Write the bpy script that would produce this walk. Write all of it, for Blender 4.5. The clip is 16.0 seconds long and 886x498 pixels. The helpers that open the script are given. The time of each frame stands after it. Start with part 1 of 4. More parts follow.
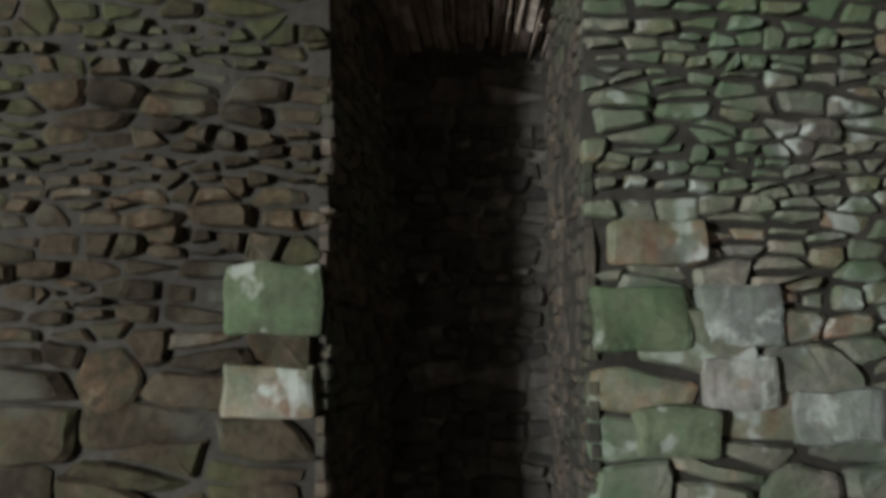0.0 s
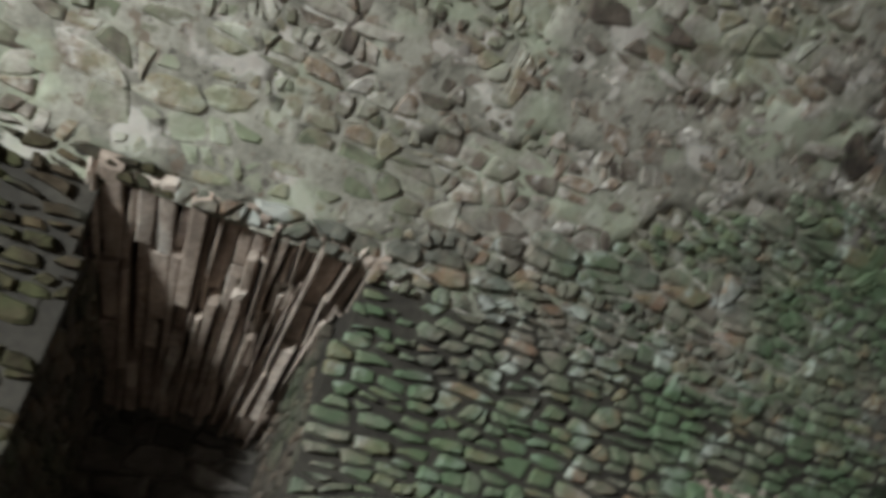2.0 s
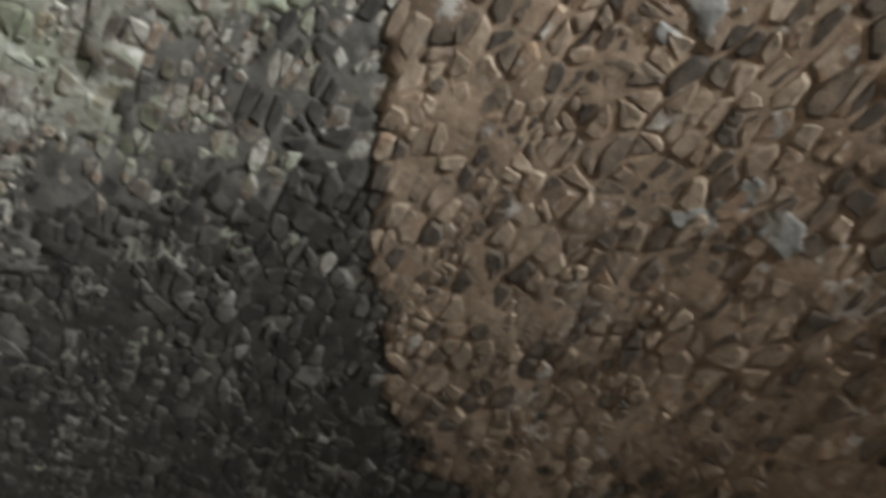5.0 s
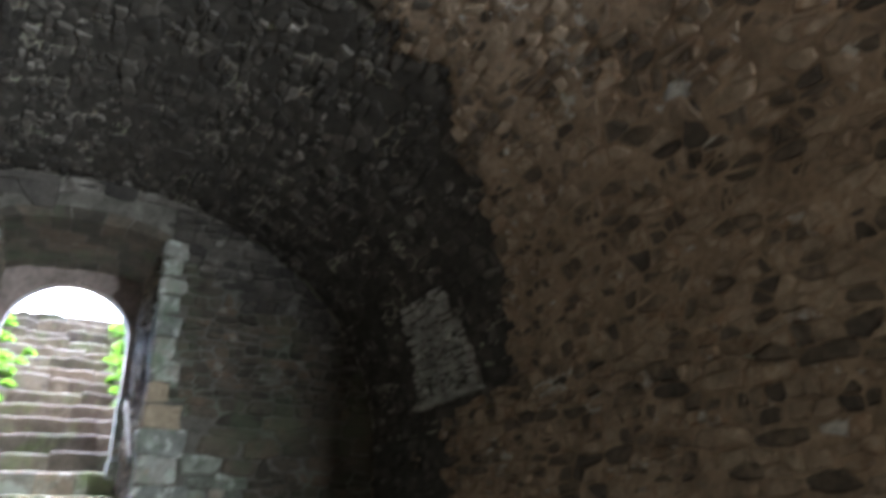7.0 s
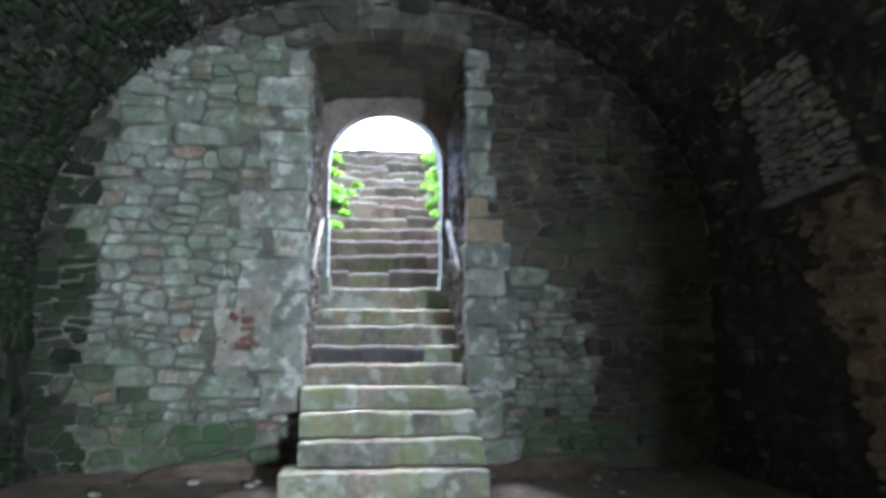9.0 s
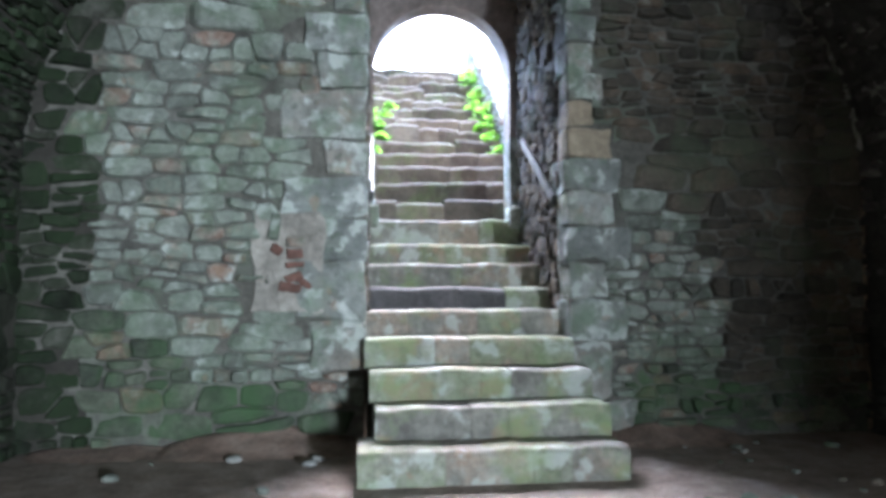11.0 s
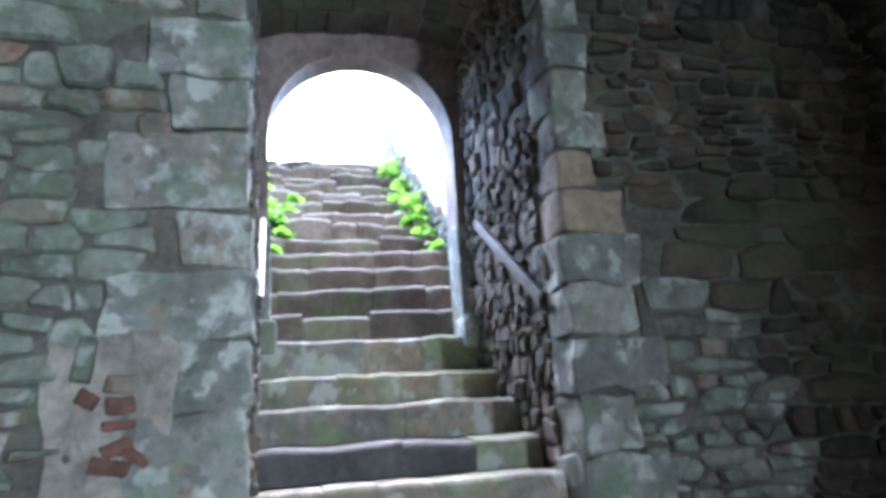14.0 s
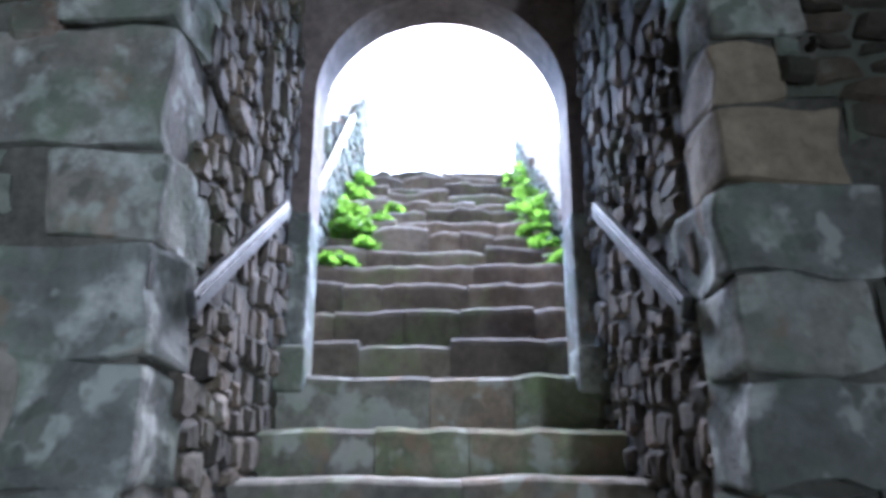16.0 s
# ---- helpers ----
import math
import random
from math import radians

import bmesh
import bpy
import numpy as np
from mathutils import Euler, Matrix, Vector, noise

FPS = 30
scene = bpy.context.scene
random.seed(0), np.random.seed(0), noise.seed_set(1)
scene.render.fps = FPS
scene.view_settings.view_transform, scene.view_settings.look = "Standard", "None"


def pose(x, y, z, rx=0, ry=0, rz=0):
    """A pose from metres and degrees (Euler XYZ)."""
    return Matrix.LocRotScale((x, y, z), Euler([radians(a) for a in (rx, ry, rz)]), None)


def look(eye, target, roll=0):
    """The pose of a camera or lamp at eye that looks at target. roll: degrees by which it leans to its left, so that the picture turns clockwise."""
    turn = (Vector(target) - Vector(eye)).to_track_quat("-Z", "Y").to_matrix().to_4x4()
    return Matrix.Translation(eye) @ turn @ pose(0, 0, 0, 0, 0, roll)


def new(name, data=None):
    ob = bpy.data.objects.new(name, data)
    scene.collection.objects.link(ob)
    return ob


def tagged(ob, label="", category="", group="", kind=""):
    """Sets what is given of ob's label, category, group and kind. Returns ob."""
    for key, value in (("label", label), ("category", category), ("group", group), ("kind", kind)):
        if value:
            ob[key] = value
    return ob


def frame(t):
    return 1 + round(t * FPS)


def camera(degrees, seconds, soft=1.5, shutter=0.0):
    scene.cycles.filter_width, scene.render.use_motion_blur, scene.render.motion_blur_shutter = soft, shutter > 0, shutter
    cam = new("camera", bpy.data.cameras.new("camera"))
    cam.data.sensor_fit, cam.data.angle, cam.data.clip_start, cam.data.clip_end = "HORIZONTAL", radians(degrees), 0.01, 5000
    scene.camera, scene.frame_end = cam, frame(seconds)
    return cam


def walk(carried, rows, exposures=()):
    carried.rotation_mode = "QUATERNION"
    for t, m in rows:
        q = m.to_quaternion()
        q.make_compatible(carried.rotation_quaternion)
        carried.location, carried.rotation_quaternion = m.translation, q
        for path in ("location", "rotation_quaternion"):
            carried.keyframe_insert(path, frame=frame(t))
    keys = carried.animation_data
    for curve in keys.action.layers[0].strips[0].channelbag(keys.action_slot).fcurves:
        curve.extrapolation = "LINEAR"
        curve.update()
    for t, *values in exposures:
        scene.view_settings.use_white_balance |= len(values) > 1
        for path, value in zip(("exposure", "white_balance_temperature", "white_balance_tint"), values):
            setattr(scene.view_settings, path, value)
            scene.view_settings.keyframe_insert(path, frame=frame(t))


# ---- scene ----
import collections

# The hall lies along y: its end wall with the doorway is at y = 0, the floor at z = 0.
cam = camera(62.6, 16.0, soft=3.9, shutter=0.5)
walk(cam, [
    (0.0, pose(-0.15, -8.0, 1.35, 96.9, 0.1, 87.9)),
    (0.5, pose(-0.15, -8.0, 1.35, 103.7, 2.1, 86.8)),
    (1.0, pose(-0.15, -8.0, 1.35, 114.7, 0.3, 81.6)),
    (1.5, pose(-0.15, -8.0, 1.35, 122.8, -0.9, 76.3)),
    (2.0, pose(-0.15, -8.0, 1.35, 128.7, -4.6, 63.1)),
    (2.5, pose(-0.15, -8.0, 1.35, 136.2, -7.2, 51.8)),
    (3.0, pose(-0.14, -7.99, 1.34, 145.0, -12.0, 32.2)),
    (5.5, pose(-0.116, -7.97, 1.29, 136.0, -0.9, -34.5)),
    (6.0, pose(-0.103, -7.949, 1.285, 127.4, 0.2, -36.5)),
    (6.5, look((-0.106, -7.94, 1.265), (0.87, -6.478, 2.22), 0.8)),
    (7.0, look((-0.1, -7.921, 1.27), (0.793, -6.279, 1.981), -0.3)),
    (7.5, look((-0.119, -7.904, 1.255), (0.606, -6.127, 1.817), -0.7)),
    (8.0, look((-0.148, -7.856, 1.21), (0.38, -5.978, 1.654), -1.1)),
    (8.5, look((-0.095, -7.576, 1.195), (0.215, -5.629, 1.53), -1.1)),
    (9.0, look((-0.124, -7.132, 1.215), (0.062, -5.157, 1.469), -0.1)),
    (9.5, look((-0.225, -6.57, 1.172), (-0.123, -4.583, 1.377), 0.7)),
    (10.0, look((-0.396, -6.104, 1.144), (-0.347, -4.111, 1.308), 1.0)),
    (12.5, look((-1.256, -4.782, 1.124), (-0.703, -2.862, 1.213), -2.3)),
    (13.0, look((-1.122, -4.303, 1.187), (-0.612, -2.378, 1.373), -4.0)),
    (13.5, look((-0.91, -3.849, 1.265), (-0.407, -1.94, 1.588), -3.8)),
    (14.0, look((-0.702, -3.445, 1.305), (-0.235, -1.552, 1.752), -3.4)),
    (14.5, look((-0.467, -3.014, 1.325), (-0.099, -1.113, 1.826), -2.8)),
    (15.0, look((-0.222, -2.565, 1.445), (-0.044, -0.619, 1.875), -1.9)),
    (15.5, look((-0.114, -2.229, 1.4), (0.004, -0.291, 1.882), -0.9)),
    (16.0, look((-0.011, -1.92, 1.427), (0.001, -0.006, 2.007), 0.0)),
], exposures=[(0.0, 3.95, 6800, 14), (1.0, 4.25, 6800, 13), (3.0, 4.4, 6800, 13), (5.5, 5.27, 6600, 14), (6.5, 5.4, 6400, 13), (7.2, 5.3, 6300, 12), (8.5, 5.0, 5900, 11), (10.0, 5.3, 5800, 11),
              (12.5, 5.2, 5800, 12), (13.5, 5.1, 5700, 13), (14.5, 4.8, 5600, 14), (16.0, 4.15, 5600, 15)])

# ---- light ----
world = bpy.data.worlds.new("world")
scene.world = world
world.use_nodes = True
wn, wl = world.node_tree.nodes, world.node_tree.links
sky = wn.new("ShaderNodeTexSky")
sky.sky_type, sky.sun_disc = "NISHITA", False
sky.sun_elevation, sky.sun_rotation = radians(46), radians(7)
wl.new(sky.outputs[0], wn["Background"].inputs[0])
wn["Background"].inputs[1].default_value = 0.15
sun_data = bpy.data.lights.new("sun", "SUN")
sun_data.energy, sun_data.angle, sun_data.color = 0.85, radians(55), (1, 0.98, 0.95)
sun = new("sun", sun_data)
sun.matrix_world = look((3, 26, 27), (0, 0, 0))
REAR = -17.0
WIN_Y0, WIN_Y1, WIN_Z0, WIN_Z1 = -15.8, -12.2, 0.7, 2.04
# daylight lamp in an added, unseen window opening, side wall far behind the walker
win_data = bpy.data.lights.new("assumed_window_light", "AREA")
win_data.shape, win_data.size, win_data.size_y, win_data.energy, win_data.color = "RECTANGLE", 0.95, 1.25, 68, (0.9, 1.0, 1.02)
win = new("assumed_window_light", win_data)
win.matrix_world = look((3.78, -14.9, 1.38), (0.7, -9.6, 1.5))


# ---- materials ----
def ramp(nt, stops, fac):
    r = nt.nodes.new("ShaderNodeValToRGB")
    while len(r.color_ramp.elements) < len(stops):
        r.color_ramp.elements.new(0.5)
    for e, (p, c) in zip(r.color_ramp.elements, stops):
        e.position, e.color = p, (*c, 1)
    nt.links.new(fac, r.inputs[0])
    return r.outputs[0]


def noise_tex(nt, scale, detail=4, rough=0.6, stretch=(1, 1, 1)):
    geo = nt.nodes.new("ShaderNodeNewGeometry")
    mul = nt.nodes.new("ShaderNodeVectorMath")
    mul.operation = "MULTIPLY"
    mul.inputs[1].default_value = stretch
    nt.links.new(geo.outputs["Position"], mul.inputs[0])
    n = nt.nodes.new("ShaderNodeTexNoise")
    n.inputs["Scale"].default_value, n.inputs["Detail"].default_value, n.inputs["Roughness"].default_value = scale, detail, rough
    nt.links.new(mul.outputs[0], n.inputs["Vector"])
    return n.outputs[0]


def mix(nt, a, b, fac, how="MIX"):
    m = nt.nodes.new("ShaderNodeMix")
    m.data_type, m.blend_type = "RGBA", how
    for socket, value in ((m.inputs[0], fac), (m.inputs[6], a), (m.inputs[7], b)):
        if isinstance(value, (int, float)):
            socket.default_value = value
        elif isinstance(value, tuple):
            socket.default_value = (*value, 1)
        else:
            nt.links.new(value, socket)
    return m.outputs[2]


def maths(nt, op, a, b=0.0, clamp=False):
    m = nt.nodes.new("ShaderNodeMath")
    m.operation, m.use_clamp = op, clamp
    for socket, value in ((m.inputs[0], a), (m.inputs[1], b)):
        if isinstance(value, (int, float)):
            socket.default_value = value
        else:
            nt.links.new(value, socket)
    return m.outputs[0]


def piece_random(nt):
    """A number of its own for every separate stone."""
    info = nt.nodes.new("ShaderNodeObjectInfo")
    geo = nt.nodes.new("ShaderNodeNewGeometry")
    return maths(nt, "FRACT", maths(nt, "ADD", info.outputs["Random"], geo.outputs["Random Per Island"]))


def material(name, stops, vary="piece", grain=24.0, bump=0.6, rough=0.85, stain=None, stain_scale=0.6, stain_at=(0.45, 0.7), soot=None,
             speck=None, metallic=0.0, patches=(), gloss=0.4):
    m = bpy.data.materials.new(name)
    m.use_nodes = True
    nt = m.node_tree
    bsdf = nt.nodes["Principled BSDF"]
    fine = noise_tex(nt, grain, 6, 0.7)
    coarse = noise_tex(nt, grain * 0.17, 4, 0.6)
    blotch = noise_tex(nt, grain * 0.3, 4, 0.65)
    fac = noise_tex(nt, grain * 0.12, 5, 0.65)
    if vary == "piece":
        fac = maths(nt, "ADD", maths(nt, "MULTIPLY", piece_random(nt), 0.8), maths(nt, "MULTIPLY", maths(nt, "SUBTRACT", blotch, 0.4), 0.9), clamp=True)
    col = ramp(nt, stops, fac)
    col = mix(nt, col, ramp(nt, [(0.3, (0.36, 0.35, 0.34)), (0.68, (1.0, 1.0, 1.0))], fine), 0.75, "MULTIPLY")
    col = mix(nt, col, ramp(nt, [(0.35, (0.45, 0.44, 0.43)), (0.65, (1.05, 1.05, 1.05))], coarse), 0.75, "MULTIPLY")
    if speck:
        col = mix(nt, col, speck, ramp(nt, [(0.54, (0, 0, 0)), (0.66, (1, 1, 1))], noise_tex(nt, grain * 0.35, 4, 0.6)))
    for tint, scale, lo, hi, amount in patches:
        n = ramp(nt, [(lo, (0, 0, 0)), (hi, (amount, amount, amount))], noise_tex(nt, scale, 3, 0.55))
        col = mix(nt, col, tint, n)
    for tint, scale, (lo, hi), amount in ([(stain, stain_scale, stain_at, 0.8)] if stain else []):
        n = ramp(nt, [(lo, (0, 0, 0)), (hi, (amount, amount, amount))], noise_tex(nt, scale, 5, 0.7))
        col = mix(nt, col, tint, n)
    nt.links.new(col, bsdf.inputs["Base Color"])
    bsdf.inputs["Roughness"].default_value = rough
    bsdf.inputs["Metallic"].default_value = metallic
    bsdf.inputs["Specular IOR Level"].default_value = gloss
    b = nt.nodes.new("ShaderNodeBump")
    b.inputs["Strength"].default_value, b.inputs["Distance"].default_value = bump, 0.02
    nt.links.new(mix(nt, fine, coarse, 0.5), b.inputs["Height"])
    nt.links.new(b.outputs[0], bsdf.inputs["Normal"])
    return m


GREEN = (0.085, 0.15, 0.075)
PALE, DARK, RUST = (0.46, 0.49, 0.46), (0.09, 0.095, 0.08), (0.27, 0.18, 0.125)  # lichen, damp, iron
M_wall = material("grey_green_rubble", [(0.0, (0.14, 0.15, 0.13)), (0.2, (0.28, 0.305, 0.27)), (0.45, (0.36, 0.39, 0.345)), (0.65, (0.26, 0.3, 0.25)), (0.82, (0.38, 0.32, 0.27)), (0.92, (0.28, 0.17, 0.13)), (1.0, (0.54, 0.55, 0.52))],
                  stain=(0.1, 0.145, 0.085), stain_at=(0.46, 0.66), stain_scale=1.1, bump=1.2, grain=20,
                  patches=((PALE, 4.3, 0.58, 0.64, 0.7), (DARK, 3.1, 0.6, 0.66, 0.75), (RUST, 5.7, 0.66, 0.7, 0.6)))
M_quoin = material("dressed_stone", [(0.0, (0.26, 0.28, 0.27)), (0.4, (0.34, 0.36, 0.34)), (0.7, (0.40, 0.37, 0.33)), (1.0, (0.46, 0.48, 0.46))], grain=13, bump=1.6, stain=(0.15, 0.2, 0.14), stain_at=(0.48, 0.66), stain_scale=3.0, speck=(0.5, 0.52, 0.5),
                   patches=((PALE, 5.0, 0.56, 0.61, 0.75), (DARK, 6.5, 0.6, 0.65, 0.7), (RUST, 4.1, 0.63, 0.67, 0.55)))
M_tan = material("tan_sandstone", [(0.0, (0.40, 0.33, 0.24)), (1.0, (0.46, 0.38, 0.28))], vary="noise", grain=14)
M_mortar = material("lime_mortar", [(0.25, (0.07, 0.067, 0.058)), (0.5, (0.16, 0.152, 0.132)), (0.75, (0.3, 0.285, 0.255))], vary="noise", grain=30, bump=0.6)
M_left = material("brown_green_rubble", [(0.0, (0.14, 0.13, 0.11)), (0.25, (0.30, 0.27, 0.22)), (0.5, (0.26, 0.26, 0.22)), (0.7, (0.36, 0.31, 0.25)), (0.85, (0.34, 0.21, 0.14)), (1.0, (0.52, 0.50, 0.46))],
                  stain=GREEN, stain_at=(0.43, 0.6), stain_scale=0.8, patches=((PALE, 3.7, 0.57, 0.62, 0.8), (DARK, 3.0, 0.56, 0.62, 0.75)))
# Brown stone, its colour lowered further for light falling off along the wall.
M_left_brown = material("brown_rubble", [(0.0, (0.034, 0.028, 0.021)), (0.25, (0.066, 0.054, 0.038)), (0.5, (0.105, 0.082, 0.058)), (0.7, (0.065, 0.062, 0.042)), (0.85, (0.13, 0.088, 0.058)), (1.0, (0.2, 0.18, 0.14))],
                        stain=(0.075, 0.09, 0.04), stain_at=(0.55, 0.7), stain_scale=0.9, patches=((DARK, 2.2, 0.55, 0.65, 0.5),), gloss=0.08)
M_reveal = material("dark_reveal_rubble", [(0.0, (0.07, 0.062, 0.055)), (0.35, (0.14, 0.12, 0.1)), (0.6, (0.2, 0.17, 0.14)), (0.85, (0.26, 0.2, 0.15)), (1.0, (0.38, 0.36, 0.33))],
                    stain=(0.08, 0.1, 0.06), stain_at=(0.52, 0.7), stain_scale=1.4)
M_greenish = material("algae_green_block", [(0.0, (0.1, 0.13, 0.075)), (0.5, (0.15, 0.19, 0.11)), (1.0, (0.22, 0.26, 0.17))], grain=13, bump=1.3, stain=GREEN, stain_at=(0.5, 0.68), stain_scale=3.0, patches=((PALE, 5.0, 0.58, 0.64, 0.5),))
# Dark green moss, coloured darker still to hold the shade of the corner.
M_mossy_shaded = material("mossy_shaded_rubble", [(0.0, (0.022, 0.026, 0.02)), (0.4, (0.04, 0.046, 0.034)), (0.8, (0.07, 0.073, 0.058)), (1.0, (0.14, 0.14, 0.12))], stain=(0.025, 0.04, 0.02), stain_at=(0.4, 0.6), stain_scale=1.3, gloss=0.05)
# Brown stone; shade of the right side and recess jambs is in its colour.
M_shaded_brown = material("shaded_brown_rubble", [(0.0, (0.05, 0.045, 0.036)), (0.4, (0.1, 0.085, 0.068)), (0.7, (0.14, 0.115, 0.09)), (0.9, (0.17, 0.125, 0.09)), (1.0, (0.3, 0.28, 0.25))],
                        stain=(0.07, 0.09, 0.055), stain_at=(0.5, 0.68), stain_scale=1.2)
M_vault_grey = material("pale_vault_stone", [(0.0, (0.08, 0.065, 0.055)), (0.2, (0.2, 0.165, 0.135)), (0.4, (0.42, 0.39, 0.34)), (0.65, (0.52, 0.49, 0.44)), (0.82, (0.3, 0.215, 0.15)), (1.0, (0.68, 0.65, 0.6))],
                        stain=(0.26, 0.32, 0.2), stain_at=(0.5, 0.75), stain_scale=1.2, bump=1.0,
                        patches=(((0.15, 0.11, 0.085), 7.0, 0.57, 0.62, 0.8), ((0.62, 0.6, 0.56), 5.0, 0.58, 0.64, 0.6)))
# Dark vault stone; on the walls and recess back its colour stands in for shade.
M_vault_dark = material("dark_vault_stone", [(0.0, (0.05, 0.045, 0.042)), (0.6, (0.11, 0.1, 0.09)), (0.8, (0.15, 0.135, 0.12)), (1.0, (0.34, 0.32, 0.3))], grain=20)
M_vault_brown = material("brown_vault_stone", [(0.0, (0.1, 0.085, 0.072)), (0.3, (0.2, 0.16, 0.125)), (0.48, (0.4, 0.3, 0.22)), (0.75, (0.54, 0.43, 0.33)), (0.88, (0.34, 0.22, 0.14)), (0.95, (0.5, 0.45, 0.4)), (1.0, (0.66, 0.63, 0.58))], grain=20)
M_brown_mortar = material("sandy_mortar", [(0.25, (0.3, 0.21, 0.145)), (0.5, (0.43, 0.315, 0.225)), (0.75, (0.54, 0.42, 0.32))], vary="noise", grain=22, bump=0.8, stain=(0.55, 0.53, 0.5), stain_at=(0.6, 0.64), stain_scale=2.1)
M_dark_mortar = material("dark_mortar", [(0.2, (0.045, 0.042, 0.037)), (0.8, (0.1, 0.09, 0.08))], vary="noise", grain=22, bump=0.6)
M_wall_mortar = material("grey_pointing", [(0.25, (0.08, 0.078, 0.07)), (0.5, (0.16, 0.155, 0.138)), (0.75, (0.29, 0.28, 0.255))], vary="noise", grain=26, bump=0.8, stain=(0.1, 0.13, 0.085), stain_at=(0.46, 0.7), stain_scale=1.1)
M_joint = material("dark_open_joint", [(0.2, (0.034, 0.03, 0.025)), (0.8, (0.085, 0.078, 0.064))], vary="noise", grain=22, bump=0.6)
M_grey_mortar = material("pale_mortar", [(0.2, (0.26, 0.25, 0.21)), (0.5, (0.42, 0.41, 0.35)), (0.8, (0.52, 0.5, 0.44))], vary="noise", grain=22, bump=1.1,
                         patches=(((0.16, 0.12, 0.09), 8.0, 0.56, 0.61, 0.8), ((0.09, 0.08, 0.07), 13.0, 0.6, 0.64, 0.8), ((0.64, 0.61, 0.57), 4.0, 0.57, 0.62, 0.6), ((0.34, 0.38, 0.28), 2.2, 0.52, 0.62, 0.6)))
M_vous = material("slab_stone", [(0.0, (0.3, 0.235, 0.2)), (0.4, (0.54, 0.44, 0.37)), (0.8, (0.63, 0.54, 0.47)), (1.0, (0.68, 0.64, 0.59))], grain=26)
M_step = material("worn_step_stone", [(0.0, (0.22, 0.21, 0.19)), (0.3, (0.36, 0.35, 0.31)), (0.5, (0.42, 0.33, 0.26)), (0.7, (0.32, 0.36, 0.24)), (1.0, (0.48, 0.47, 0.43))], grain=16,
                  stain=(0.2, 0.28, 0.12), stain_at=(0.5, 0.68), stain_scale=1.6,
                  patches=((RUST, 3.3, 0.58, 0.63, 0.6), (DARK, 4.0, 0.63, 0.68, 0.5), (PALE, 4.6, 0.56, 0.62, 0.6)))
M_step_outer = material("weathered_outdoor_step", [(0.0, (0.1, 0.085, 0.07)), (0.4, (0.19, 0.16, 0.13)), (0.7, (0.24, 0.2, 0.155)), (1.0, (0.32, 0.3, 0.26))], grain=16, stain=(0.1, 0.14, 0.05), stain_at=(0.52, 0.72), stain_scale=2)
M_earth = material("reddish_earth", [(0.2, (0.27, 0.18, 0.14)), (0.5, (0.39, 0.28, 0.23)), (0.8, (0.5, 0.4, 0.34))], vary="noise", grain=34, bump=0.9)
M_damp = material("damp_mossy_stone", [(0.0, (0.05, 0.06, 0.045)), (0.4, (0.12, 0.145, 0.1)), (0.7, (0.17, 0.19, 0.14)), (0.9, (0.26, 0.19, 0.14)), (1.0, (0.33, 0.33, 0.29))], stain=(0.05, 0.1, 0.04), stain_at=(0.44, 0.64), stain_scale=1.6)
M_slate = material("dark_slate", [(0.0, (0.07, 0.07, 0.078)), (1.0, (0.13, 0.125, 0.13))], grain=18)
M_mid_mortar = material("grey_mortar", [(0.2, (0.11, 0.105, 0.095)), (0.8, (0.25, 0.235, 0.21))], vary="noise", grain=22, bump=0.6)
M_floor = material("trodden_earth", [(0.2, (0.31, 0.235, 0.195)), (0.5, (0.43, 0.345, 0.3)), (0.8, (0.53, 0.45, 0.4))], vary="noise", grain=30, bump=0.5)
M_plaster = material("pink_render", [(0.2, (0.27, 0.21, 0.19)), (0.5, (0.33, 0.27, 0.25)), (0.8, (0.38, 0.32, 0.3))], vary="noise", grain=16)
M_brick = material("red_brick", [(0.0, (0.15, 0.08, 0.065)), (0.6, (0.22, 0.11, 0.085)), (1.0, (0.15, 0.11, 0.1))], grain=30)
M_white = material("pale_limewashed_stone", [(0.0, (0.3, 0.3, 0.29)), (0.5, (0.5, 0.5, 0.48)), (1.0, (0.65, 0.65, 0.62))], grain=20)
M_lime = material("lime_splash", [(0.25, (0.3, 0.28, 0.26)), (0.5, (0.46, 0.45, 0.43)), (0.75, (0.6, 0.59, 0.57))], vary="noise", grain=34, bump=0.9)
M_pale_mortar = material("pale_lime_mortar", [(0.2, (0.34, 0.32, 0.28)), (0.5, (0.42, 0.39, 0.35)), (0.8, (0.48, 0.45, 0.4))], vary="noise", grain=22, bump=0.5)
M_rail = material("galvanised_steel", [(0.2, (0.15, 0.155, 0.16)), (0.8, (0.24, 0.245, 0.25))], vary="noise", grain=40, bump=0.1, rough=0.5, metallic=0.6)
M_leaf = material("leaf", [(0.0, (0.05, 0.12, 0.025)), (0.5, (0.09, 0.2, 0.04)), (1.0, (0.16, 0.28, 0.06))], grain=30, bump=0.1, rough=0.5)
def let_light_through(m, amount, tint):
    nt = m.node_tree
    bsdf, out = nt.nodes["Principled BSDF"], nt.nodes["Material Output"]
    tr, mx = nt.nodes.new("ShaderNodeBsdfTranslucent"), nt.nodes.new("ShaderNodeMixShader")
    tr.inputs[0].default_value, mx.inputs[0].default_value = (*tint, 1), amount
    nt.links.new(bsdf.outputs[0], mx.inputs[1])
    nt.links.new(tr.outputs[0], mx.inputs[2])
    nt.links.new(mx.outputs[0], out.inputs["Surface"])


let_light_through(M_leaf, 0.5, (0.25, 0.5, 0.06))
M_ground = material("grass_ground", [(0.2, (0.07, 0.1, 0.035)), (0.8, (0.14, 0.16, 0.07))], vary="noise", grain=10)

# ---- geometry helpers ----
rng = random.Random(7)


